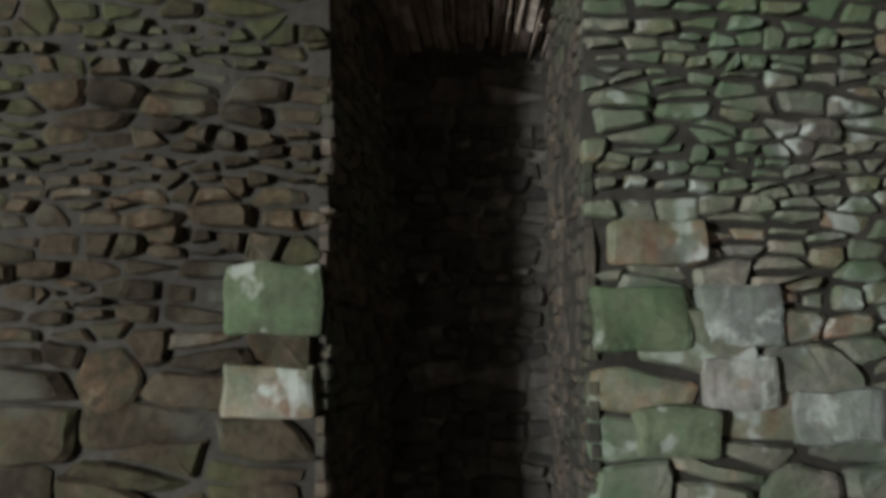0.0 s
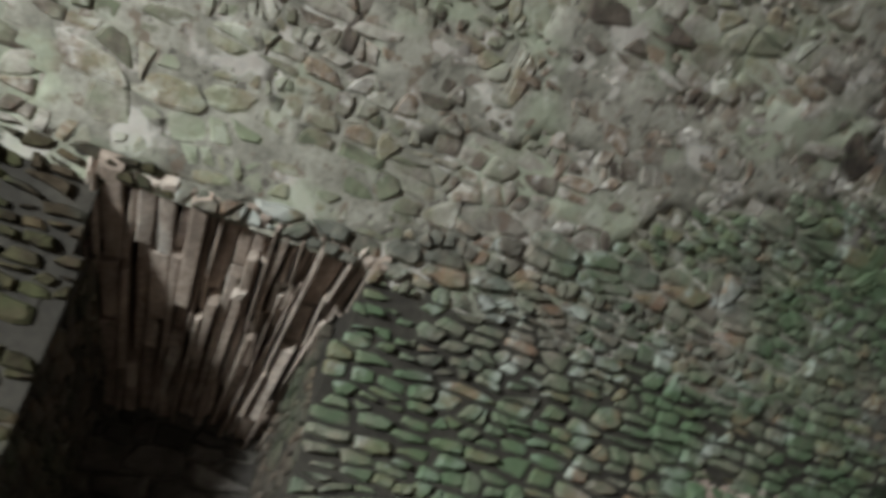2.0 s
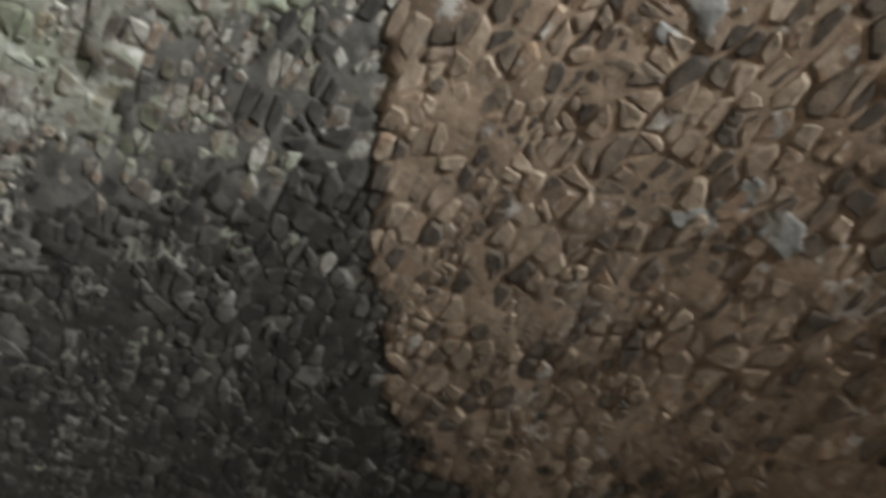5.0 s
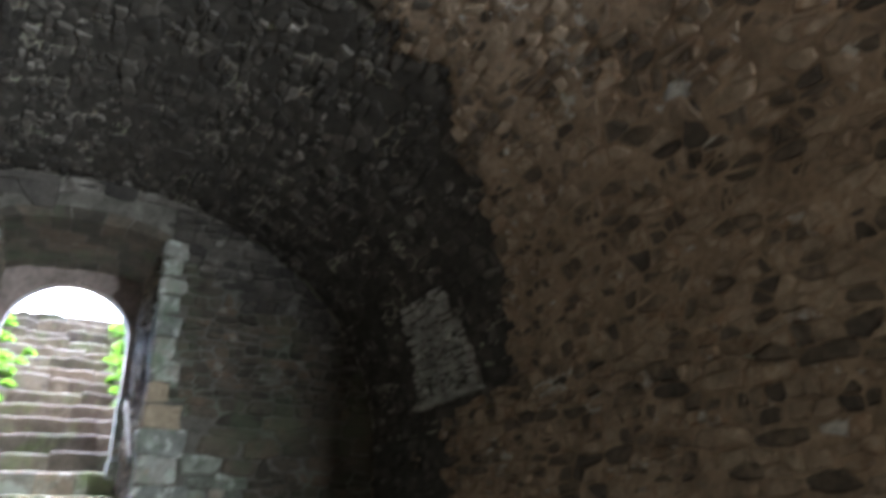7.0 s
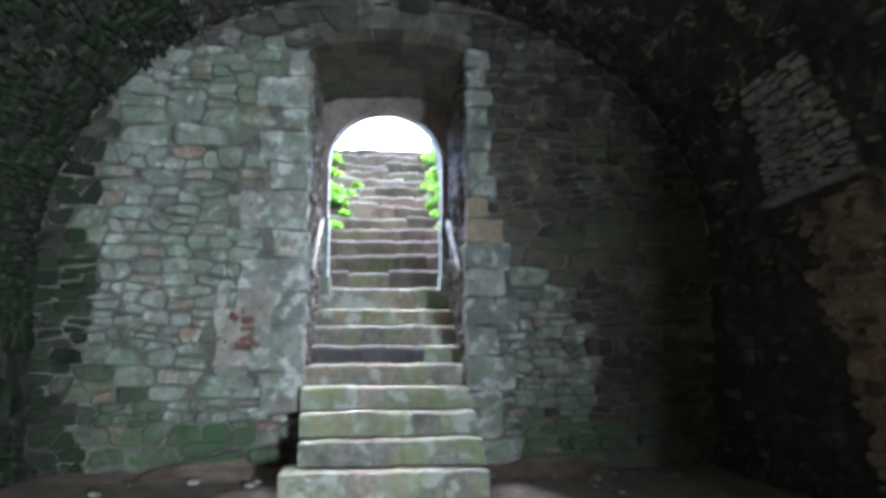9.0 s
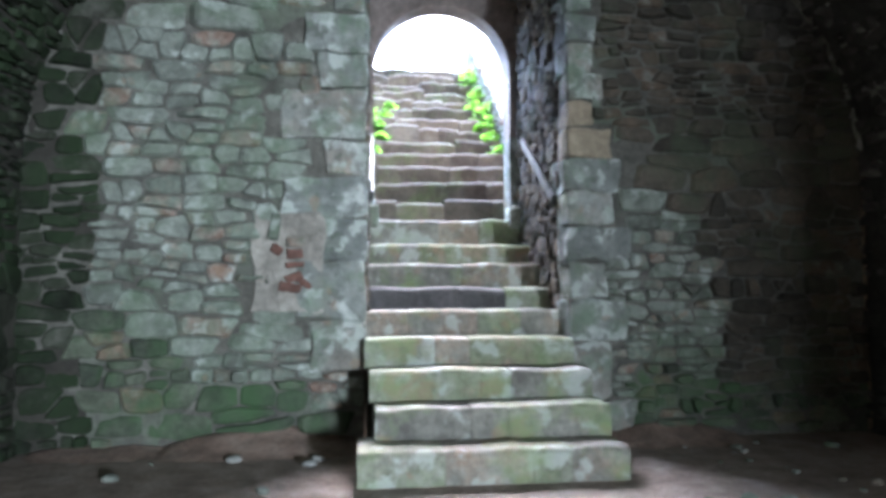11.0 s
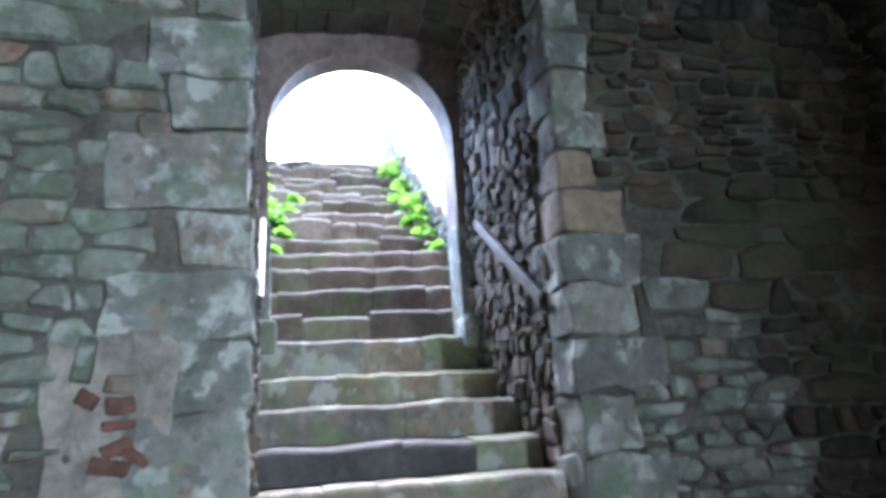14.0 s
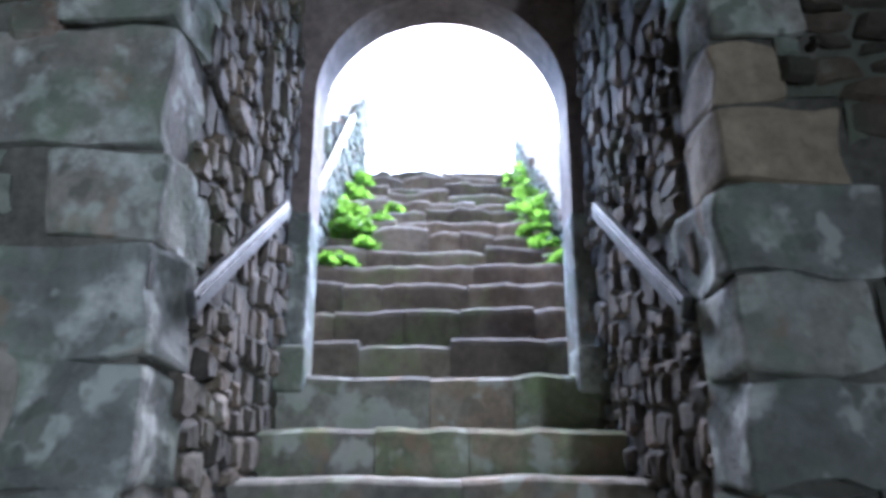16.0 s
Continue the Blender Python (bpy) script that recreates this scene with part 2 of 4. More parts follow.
def link_mesh(name, verts, faces, mat, parent=None, label="", smooth=False):
    me = bpy.data.meshes.new(name)
    me.from_pydata(verts, [], faces)
    me.materials.append(mat)
    if smooth:
        me.polygons.foreach_set("use_smooth", [True] * len(me.polygons))
    me.update()
    ob = new(name, me)
    if parent:
        ob.parent = parent
    if label:
        ob["label"] = label
    return ob


def part(name, bm, mat, parent=None, label="", smooth=False):
    bmesh.ops.recalc_face_normals(bm, faces=bm.faces)
    me = bpy.data.meshes.new(name)
    bm.to_mesh(me)
    bm.free()
    me.materials.append(mat)
    if smooth:
        me.polygons.foreach_set("use_smooth", [True] * len(me.polygons))
    ob = new(name, me)
    if parent:
        ob.parent = parent
    if label:
        ob["label"] = label
    return ob


def block_bm(size, bevel=0.02, rough=0.0, cuts=0, at=(0, 0, 0)):
    bm = bmesh.new()
    bmesh.ops.create_cube(bm, size=1.0)
    bmesh.ops.scale(bm, vec=size, verts=bm.verts)
    if cuts:
        bmesh.ops.subdivide_edges(bm, edges=bm.edges, cuts=cuts, use_grid_fill=True)
    if bevel:
        bmesh.ops.bevel(bm, geom=[e for e in bm.edges if len(e.link_faces) == 2 and e.calc_face_angle(0) > 0.5], offset=bevel, segments=2, affect="EDGES", profile=0.6)
    if rough:
        off = Vector((rng.uniform(0, 50), rng.uniform(0, 50), rng.uniform(0, 50)))
        for v in bm.verts:
            v.co += noise.noise_vector(v.co * 5 + off) * rough
    bmesh.ops.translate(bm, vec=at, verts=bm.verts)
    return bm


A, ZS, B = 3.28, 2.1, 2.65     # half width, springing height and rise of the vault


def build_profile():
    pts = [(-A, z) for z in np.linspace(0, ZS, 8)[:-1]]
    pts += [(-A * math.cos(a), ZS + B * math.sin(a)) for a in np.linspace(0, math.pi, 61)]
    pts += [(A, z) for z in np.linspace(ZS, 0, 8)[1:]]
    pts = np.array(pts)
    s = np.concatenate([[0], np.cumsum(np.hypot(*np.diff(pts, axis=0).T))])
    return pts, s


PROF, PROF_S = build_profile()
S_END = float(PROF_S[-1])
S_MID = S_END / 2


def hall_table(step=0.01):
    """Place and inward normal along the section, in steps of one centimetre."""
    rows = []
    for i in range(int(S_END / step) + 2):
        q = i * step
        at = lambda v: (np.interp(v, PROF_S, PROF[:, 0]), np.interp(v, PROF_S, PROF[:, 1]))
        (x, z), (x1, z1), (x0, z0) = at(q), at(q + 0.06), at(q - 0.06)
        d = math.hypot(x1 - x0, z1 - z0) or 1
        rows.append((float(x), float(z), float((z1 - z0) / d), float(-(x1 - x0) / d)))
    return rows


TABLE = hall_table()


def hall(s, y, h=0.0):
    """The place on the hall's inside, s metres along its section from the foot of one side wall, h metres proud of it."""
    f = min(max(s, 0.0), S_END - 0.001) * 100
    i = int(f)
    f -= i
    p, q = TABLE[i], TABLE[i + 1]
    x, z, nx, nz = (p[k] + (q[k] - p[k]) * f for k in range(4))
    return (x + h * nx, y, z + h * nz)


def seed_rows(u0, u1, v0, v1, heights, aspect, seed, split=0.3, wave=0.05):
    """Centres of stones in uneven courses."""
    r = random.Random(seed)
    out, v = [], v0 - 0.4
    while v < v1 + 0.3:
        h = r.uniform(*heights) * r.choice((0.6, 1, 1, 1.25))
        u, off = u0 - 0.4 - r.uniform(0, heights[1]), r.uniform(0, 90)
        while u < u1 + 0.4:
            w = h * r.uniform(*aspect)
            sway = wave * noise.noise((u * 1.3, off, 0)) + wave * noise.noise((u * 0.5, v * 0.5, 7))
            n = 2 if (r.random() < split and h > heights[0] * 1.2) else 1
            for k in range(n):
                out.append((u + w / 2 + r.uniform(-0.22, 0.22) * w, v + h * (k + 0.5) / n + sway + r.uniform(-0.2, 0.2) * h))
            if r.random() < 0.22:
                out.append((u + w, v + h + sway))
            u += w
        v += h
    return out


def clip_poly(poly, nx, ny, d):
    """The part of a convex outline where nx * u + ny * v <= d."""
    out = []
    for i, (u, v) in enumerate(poly):
        u1, v1 = poly[(i + 1) % len(poly)]
        a, b = nx * u + ny * v - d, nx * u1 + ny * v1 - d
        if a <= 0:
            out.append((u, v))
        if (a < 0 < b) or (b < 0 < a):
            t = a / (a - b)
            out.append((u + (u1 - u) * t, v + (v1 - v) * t))
    return out


def stone_cells(seeds, reach, stretch=1.7, gap=0.012, keep=None, clips=None, chop=0.0, seed=0, square=0.4):
    """Irregular many-sided outlines round the centres, parted by joints. stretch: how much wider than high they tend to be."""
    r = random.Random(seed)
    grid = {}
    for i, (u, v) in enumerate(seeds):
        grid.setdefault((int(u // reach), int(v * stretch // reach)), []).append(i)
    out = []
    for i, (u, v) in enumerate(seeds):
        if keep and not keep(u, v):
            continue
        w = v * stretch
        poly = [(u - reach, w - reach), (u + reach, w - reach), (u + reach, w + reach), (u - reach, w + reach)]
        gu, gw = int(u // reach), int(w // reach)
        near = [j for a in (-1, 0, 1) for b in (-1, 0, 1) for j in grid.get((gu + a, gw + b), ()) if j != i]
        near.sort(key=lambda j: (seeds[j][0] - u) ** 2 + (seeds[j][1] * stretch - w) ** 2)
        for j in near[:18]:
            du, dw = seeds[j][0] - u, seeds[j][1] * stretch - w
            d = math.hypot(du, dw)
            if d < 0.012:
                continue
            # joints tend to lie level or upright
            if abs(dw) > abs(du):
                nu, nw = du * square, dw
            else:
                nu, nw = du, dw * square
            size = math.hypot(nu, nw)
            nu, nw = nu / size, nw / size
            poly = clip_poly(poly, nu, nw, nu * (u + du / 2) + nw * (w + dw / 2) - gap / 2 * math.hypot(nu, nw * stretch) * (0.25 + 2.2 * r.random() ** 3))
            if len(poly) < 3:
                break
        if len(poly) < 3:
            continue
        poly = [(a, b / stretch) for a, b in poly]
        for nu, nv, d in (clips(u, v) if clips else ()):
            poly = clip_poly(poly, nu, nv, d)
            if len(poly) < 3:
                break
        if len(poly) < 3:
            continue
        if chop:
            cut = []
            for k, p in enumerate(poly):
                p0, p1 = poly[k - 1], poly[(k + 1) % len(poly)]
                f, g = r.uniform(0.4, 1.3) * chop, r.uniform(0.4, 1.3) * chop
                cut += [(p[0] + (p0[0] - p[0]) * f, p[1] + (p0[1] - p[1]) * f), (p[0] + (p1[0] - p[0]) * g, p[1] + (p1[1] - p[1]) * g)]
            poly = []
            for k, p in enumerate(cut):
                q = cut[(k + 1) % len(cut)]
                poly.append(p)
                span = math.hypot(q[0] - p[0], q[1] - p[1])
                if span > 0.06:
                    bend = r.uniform(-0.09, 0.05)
                    poly.append(((p[0] + q[0]) / 2 - (q[1] - p[1]) * bend, (p[1] + q[1]) / 2 + (q[0] - p[0]) * bend))
        su, sv = max(p[0] for p in poly) - min(p[0] for p in poly), max(p[1] for p in poly) - min(p[1] for p in poly)
        if su > 0.02 and sv > 0.015:
            out.append((poly, u, v))
    return out


def stone_geometry(ring, place, depth, r, sink=0.03):
    """A rough stone with a broken, slightly tilted face: verts and faces, through place(u, v, h)."""
    cu, cv = sum(p[0] for p in ring) / len(ring), sum(p[1] for p in ring) / len(ring)
    tu, tv = r.uniform(-0.07, 0.07), r.uniform(-0.1, 0.08)
    verts, n = [], len(ring)
    size = min(max(p[0] for p in ring) - min(p[0] for p in ring), max(p[1] for p in ring) - min(p[1] for p in ring))
    k2 = 1 - min(0.25, 0.016 / max(size, 0.03) * 2)
    for k, hh in ((1.0, -sink), (1.0, depth * 0.45), (k2, depth)):
        for u, v in ring:
            uu, vv = cu + (u - cu) * k, cv + (v - cv) * k
            extra = max(-depth, tu * (uu - cu) + tv * (vv - cv) + r.uniform(-0.1, 0.1) * depth) if hh > 0 else 0
            verts.append(place(uu, vv, hh + extra))
    verts.append(place(cu + r.uniform(-0.2, 0.2) * size, cv + r.uniform(-0.2, 0.2) * size, depth * r.uniform(0.97, 1.06)))
    faces = []
    for i in range(2):
        for k in range(n):
            a, b = i * n + k, i * n + (k + 1) % n
            faces.append((a, b, b + n, a + n))
    faces += [(2 * n + k, 2 * n + (k + 1) % n, 3 * n) for k in range(n)]
    return verts, faces


def lay_stones(stones, place, mat, parent, seed, depth=(0.015, 0.045), pick=None, name="stone", rest="rubble_fill", flip=False, most=300, smooth=False):
    """Stones that pick(u, v) takes become pieces of their own; the others one mesh."""
    r = random.Random(seed)
    all_v, all_f, count = [], [], 0
    for ring, cu, cv in stones:
        if flip:
            ring = ring[::-1]
        verts, faces = stone_geometry(ring, place, r.uniform(*depth), r)
        if pick and count < most and pick(cu, cv):
            count += 1
            link_mesh(name, verts, faces, mat, parent, smooth=smooth)
        else:
            base = len(all_v)
            all_v += verts
            all_f += [tuple(i + base for i in f) for f in faces]
    if all_v:
        ob = link_mesh(rest, all_v, all_f, mat, parent, smooth=smooth)
        ob["kind"] = "stuff"
    return count


# ---- the large structure ----
# Splayed window recesses in one side wall: mouth along y, height of the head, the narrower back and its head
E_BACK = -4.4
RECESSES = [(-8.38, -7.26, 3.40, -8.14, -7.22, 3.03), (-5.0, -3.9, 2.9, -4.86, -4.02, 2.6)]
FLARE = 0.05


def s_at(z):
    return float(np.interp(z, PROF[:37, 1], PROF_S[:37]))


def in_recess(s, y):
    for y0, y1, z, *_ in RECESSES:
        wide = FLARE if s > s_at(z - 0.3) else 0.0
        if s < s_at(z) and y0 - wide < y < y1 + wide:
            return True
    return S_END - WIN_Z1 < s < S_END - WIN_Z0 and WIN_Y0 < y < WIN_Y1


def recess_clips(s, y):
    """Keeps a stone of the side wall out of the recesses' mouths."""
    for y0, y1, z, *_ in RECESSES:
        top, mid = s_at(z), s_at(z - 0.3)
        if s > top + 0.25 or not y0 - 0.6 < y < y1 + 0.6:
            continue
        wide = FLARE if s > mid else 0.0
        if y <= y0 - wide:
            return [(1, 0, y0 - wide + 0.01)]
        if y >= y1 + wide:
            return [(-1, 0, -(y1 + wide - 0.01))]
        return [(0, -1, -(top + 0.005))]
    return ()


def shell(name, s0, s1, mat, label, category, t=0.45):
    ys = sorted(set([float(v) for v in np.linspace(REAR, 0, 27)] + [v for y0, y1, *_ in RECESSES for v in (y0 - FLARE, y0, y1, y1 + FLARE)] + [WIN_Y0, WIN_Y1]))
    ss = sorted(set([s0, s1] + [float(v) for v in PROF_S if s0 < v < s1] + [v for q in RECESSES for v in (s_at(q[2]), s_at(q[2] - 0.3)) if s0 < v < s1] + [v for v in (S_END - WIN_Z1, S_END - WIN_Z0) if s0 < v < s1]))
    n, m = len(ys), len(ss) * len(ys)
    verts = [hall(s, y) for s in ss for y in ys] + [hall(s, y, -t) for s in ss for y in ys]
    solid = {(i, j) for i in range(len(ss) - 1) for j in range(n - 1) if not in_recess((ss[i] + ss[i + 1]) / 2, (ys[j] + ys[j + 1]) / 2)}
    faces = []
    for i, j in solid:
        a, b, c, d = i * n + j, i * n + j + 1, (i + 1) * n + j + 1, (i + 1) * n + j
        faces += [(a, b, c, d), (a + m, d + m, c + m, b + m)]
        for (p, q), other in (((a, b), (i - 1, j)), ((b, c), (i, j + 1)), ((c, d), (i + 1, j)), ((d, a), (i, j - 1))):
            if other not in solid:
                faces.append((q, p, p + m, q + m))
    return tagged(link_mesh(name, verts, faces, mat), label, category, kind="structure")


WALL_TOP = 3.45
wall_left = shell("wall_left", 0, WALL_TOP, M_joint, "rough mortar core of a brown and green rubble side wall", "wall")
wall_right = shell("wall_right", S_END - ZS, S_END, M_brown_mortar, "sandy brown rubble side wall with wide mortar joints", "wall")
ceiling = shell("ceiling", WALL_TOP, S_END - ZS, M_grey_mortar, "rough stone barrel vault, pale, brown and dark", "vault")

floor = tagged(part("floor", block_bm((2 * A + 0.9, 13.8, 0.3), 0, at=(0, -6.6, -0.15)), M_floor), "trodden brown earth floor with a few pebbles", "floor", kind="structure")

JX = 0.80       # half width of the doorway's recess
D_Y = 1.73      # face of the door frame
T_Z = 1.87      # threshold
HEAD = 4.28     # crown of the recess


def arch_slab(name, x_out, z0, z_top, y0, y1, half, spring, rise, mat, n=24):
    """A wall between y0 and y1 with an opening of that half width under a curved head, from z0 up."""
    poly = [(-x_out, z0), (-half, z0)] + [(-half * math.cos(math.pi * i / n), spring + rise * math.sin(math.pi * i / n)) for i in range(n + 1)] + [(half, z0), (x_out, z0), (x_out, z_top), (-x_out, z_top)]
    bm = bmesh.new()
    f = bm.faces.new([bm.verts.new((x, y0, z)) for x, z in poly])
    ext = bmesh.ops.extrude_face_region(bm, geom=[f])
    bmesh.ops.translate(bm, vec=(0, y1 - y0, 0), verts=[v for v in ext["geom"] if isinstance(v, bmesh.types.BMVert)])
    bmesh.ops.triangulate(bm, faces=[g for g in bm.faces if len(g.verts) > 4])
    return part(name, bm, mat)


wall_north = tagged(arch_slab("wall_north", 4.2, -0.3, 5.6, 0.0, D_Y, JX, 4.12, HEAD - 4.12, M_mortar), "grey-green rubble end wall around the doorway", "wall", kind="structure")
door_wall = tagged(arch_slab("door_arch", 4.2, -0.3, 5.6, D_Y, D_Y + 0.32, 0.70, 3.42, 0.68, M_plaster), "pinkish rendered stone door arch", "door frame", kind="structure")
wall_south = tagged(part("wall_south", block_bm((8.4, 0.6, 5.9), 0, at=(0, REAR - 0.3, 2.65)), M_brown_mortar), "plain rubble rear wall", "wall", kind="structure")
# Unseen wall, added to keep sky light behind the doorway off the outdoor risers.
wall_above = tagged(part("wall_above", block_bm((16, 1.1, 7.0), 0, at=(0, 1.5, 9.1)), M_mortar), "plain unseen stone wall over the hall that blocks sky light", "wall", kind="structure")

# the splayed recess: jambs, back, head and sill
def prism(bm, poly, z0, z1):
    f = bm.faces.new([bm.verts.new((x, y, z0)) for x, y in poly])
    ext = bmesh.ops.extrude_face_region(bm, geom=[f])
    bmesh.ops.translate(bm, vec=(0, 0, z1 - z0), verts=[v for v in ext["geom"] if isinstance(v, bmesh.types.BMVert)])


def recess_lining(y0, y1, z, b0, b1, bz):
    bm = bmesh.new()
    prism(bm, [(-3.3, y0 - 0.004), (E_BACK, b0), (E_BACK, b0 - 0.7), (-3.72, b0 - 0.7)], -0.2, z + 0.48)
    prism(bm, [(-3.3, y1 + 0.004), (E_BACK, b1), (E_BACK, b1 + 0.7), (-3.72, b1 + 0.7)], -0.2, z + 0.48)
    prism(bm, [(E_BACK - 0.003, b0 - 0.7), (E_BACK - 0.003, b1 + 0.7), (E_BACK - 0.4, b1 + 0.7), (E_BACK - 0.4, b0 - 0.7)], -0.2, z + 0.48)
    prism(bm, [(-3.0, y0 - 0.6), (-3.0, y1 + 0.6), (E_BACK - 0.4, y1 + 0.6), (E_BACK - 0.4, y0 - 0.6)], z + 0.33, z + 0.58)
    prism(bm, [(-3.3, y0), (-3.3, y1), (E_BACK, b1), (E_BACK, b0)], -0.3, 0.0)
    return tagged(part("wall_recess", bm, M_mortar), "deep dark blocked window recess with rubble sides", "recess", kind="structure")


recess_walls = [recess_lining(*q) for q in RECESSES]

# ---- the flight of steps ----
RISE, TREAD, STEP_Y = 0.2, 0.358, -1.26
ENDS = {1: (-0.85, 0.80), 2: (-0.74, 0.81), 3: (-0.77, 0.80), 4: (-0.80, 0.78), 5: (-0.80, 0.80)}
JOINTS = {1: (-0.33, 0.2, 0.44), 2: (-0.12, 0.12), 3: (0.0, 0.22), 4: (-0.28, -0.02), 5: (-0.45, -0.18, 0.1, 0.45), 6: (0.0, 0.4), 7: (0.08,), 8: (-0.28, 0.12), 9: (-0.05, 0.35)}


def step_block(x0, x1, y, depth, z0, z1, parent, name="stone_block", wear=0.0, seed=0, rough=1.0, mat=None):
    """A long block with a worn, uneven nosing."""
    bm = bmesh.new()
    r = random.Random(seed)
    nx = max(4, int((x1 - x0) / 0.09))
    off = r.uniform(0, 60)
    section = [(0.012, z0 - z1), (0.0, -0.05), (0.006, -0.022), (0.028, -0.004), (0.07, 0.0), (depth, 0.004)]
    cols = []
    for i in range(nx + 1):
        t = i / nx
        x = x0 + 0.002 + (x1 - x0 - 0.004) * t
        end = 0.009 if i in (0, nx) else 0.0
        dip = rough * (0.018 * noise.noise((x * 3.1 + off, y, 0)) + 0.012 * noise.noise((x * 11 + off, y, 3))) - wear * math.exp(-((x - 0.5 * (x0 + x1)) / 0.3) ** 2)
        push = rough * 0.018 * noise.noise((x * 4 + off, y, 7))
        col = []
        for k, (dy, dz) in enumerate(section):
            w = 1.0 if 0 < k < 5 else 0.3
            col.append(bm.verts.new((x, y + dy + push * w + end * (k < 5), z1 + dz + dip * (w if k else 0) - end * (1 if 0 < k else 0) * 0.7)))
        cols.append(col)
    for a, b in zip(cols, cols[1:]):
        for k in range(len(section) - 1):
            bm.faces.new((a[k], b[k], b[k + 1], a[k + 1]))
    for col in (cols[0], cols[-1]):
        back = bm.verts.new((col[0].co.x, y + depth, z0))
        bm.faces.new(col + [back])
    return part(name, bm, mat or M_step, parent, smooth=False)


def flight_of_steps():
    for k in range(1, 10):
        x0, x1 = ENDS.get(k, (-JX + 0.01, JX - 0.01))
        thing = new("stone_step")
        tagged(thing, "worn pale stone step of mossy blocks" if k < 6 else ("deep threshold step of worn grey stone" if k == 9 else "worn brownish stone step with dished edge"), "step", "steps up to the doorway")
        y = STEP_Y + TREAD * (k - 1)
        cuts = [x0, *JOINTS[k], x1]
        for i, (a, b) in enumerate(zip(cuts, cuts[1:])):
            step_block(a, b, y, TREAD + (0.12 if k < 9 else 0.45), RISE * (k - 1) - (0.02 if k > 1 else 0), RISE * k if k < 9 else T_Z, thing, seed=k * 10 + i, wear=0.03 if k == 6 else 0.0, mat=M_slate if k == 6 and i < 2 else None)
        bm = block_bm((x1 - x0 - 0.05, TREAD + 0.05, RISE * k - 0.07), 0, at=((x0 + x1) / 2, y + 0.05 + (TREAD + 0.05) / 2, (RISE * k - 0.07) / 2))
        part("core", bm, M_mortar, thing)


flight_of_steps()

OUT_YS = [2.06 + 0.28 * k for k in range(3)] + [2.94 + 0.315 * k for k in range(10)]
OUT_ZS = [2.11, 2.345, 2.585, 2.80, 3.02, 3.24, 3.44, 3.65, 3.86, 4.06, 4.27, 4.48, 4.68]


def outer_steps():
    r = random.Random(5)
    below = T_Z
    for k, (y, z) in enumerate(zip(OUT_YS, OUT_ZS)):
        thing = tagged(new("stone_step"), "rough outdoor stone step in full daylight", "step", "steps beyond the doorway")
        cuts = [-0.92]
        while cuts[-1] < 0.5:
            cuts.append(cuts[-1] + r.uniform(0.25, 0.6))
        cuts.append(0.92)
        for i, (a, b) in enumerate(zip(cuts, cuts[1:])):
            step_block(a, b, y + r.uniform(-0.02, 0.02), 0.42, below - 0.03, z + r.uniform(-0.02, 0.02) * (1 + (k > 4)), thing, seed=200 + k * 10 + i, rough=1.3 + 0.12 * k, mat=M_step_outer)
        part("core", block_bm((1.8, 0.36, 0.3), 0, at=(0, y + 0.24, z - 0.2)), M_mortar, thing)
        below = z


outer_steps()
TOP_Y, TOP_Z = OUT_YS[-1] + 0.35, OUT_ZS[-1]
FOOT_Y = D_Y + 0.32


def ground_sheet():
    xs = [-900, -30, -1.4, 1.4, 30, 900]
    ys = [-900, -18.2, REAR - 0.6, FOOT_Y - 0.02, FOOT_Y + 0.01, TOP_Y, 40, 900]
    zs = [5.65, 5.65, 5.65, 5.65, 2.9, TOP_Z + 0.02, TOP_Z + 0.02, TOP_Z]
    bm = bmesh.new()
    grid = [[bm.verts.new((x, y, z)) for y, z in zip(ys, zs)] for x in xs]
    for i in range(5):
        for j in range(7):
            if i == 2 and j in (3, 4):
                continue
            bm.faces.new((grid[i][j], grid[i + 1][j], grid[i + 1][j + 1], grid[i][j + 1]))
    return tagged(part("ground", bm, M_ground), "grassy ground round the sunken entrance", "ground", kind="structure")


ground_sheet()
def stair_wall(side, nm, lift):
    """A rubble wall whose top climbs with the outdoor steps."""
    slope = (TOP_Z - T_Z) / (TOP_Y - FOOT_Y)
    crest = lambda y: T_Z + 0.35 + lift + slope * (y - FOOT_Y)
    xi, xo = side * 0.93, side * 1.42
    bm = bmesh.new()
    loops = [[bm.verts.new((x, y, z)) for x, z in ((xi, 1.2), (xo, 1.2), (xo, crest(y)), (xi, crest(y)))] for y in (FOOT_Y, TOP_Y + 0.3)]
    for k in range(4):
        bm.faces.new((loops[0][k], loops[0][(k + 1) % 4], loops[1][(k + 1) % 4], loops[1][k]))
    bm.faces.new(loops[0])
    bm.faces.new(loops[1])
    ob = tagged(part(nm, bm, M_mortar), "rubble wall beside the outdoor steps", "wall", kind="structure")
    st = stone_cells(seed_rows(FOOT_Y + 0.02, TOP_Y + 0.3, 1.7, 6.2, (0.08, 0.16), (1.2, 3), 40 + side), 0.4, 1.6, 0.014, lambda u, v: v < crest(u) and FOOT_Y + 0.05 < u < TOP_Y + 0.3, lambda u, v: [(-1, 0, -FOOT_Y - 0.01)])
    lay_stones(st, lambda u, v, h: (xi - side * h, u, v), M_wall, ob, 60 + side, flip=side < 0, rest="stonework")


stair_wall(-1, "wall_stair_left", 0.75)
stair_wall(1, "wall_stair_right", 0.2)
# ---- end wall stones ----
def end_wall_free(x, z):
    if abs(x) < JX + 0.02 and z < HEAD + 0.35:
        return False
    if z < ZS:
        return abs(x) < A + 0.02
    return (x / A) ** 2 + ((z - ZS) / B) ** 2 < 1.0


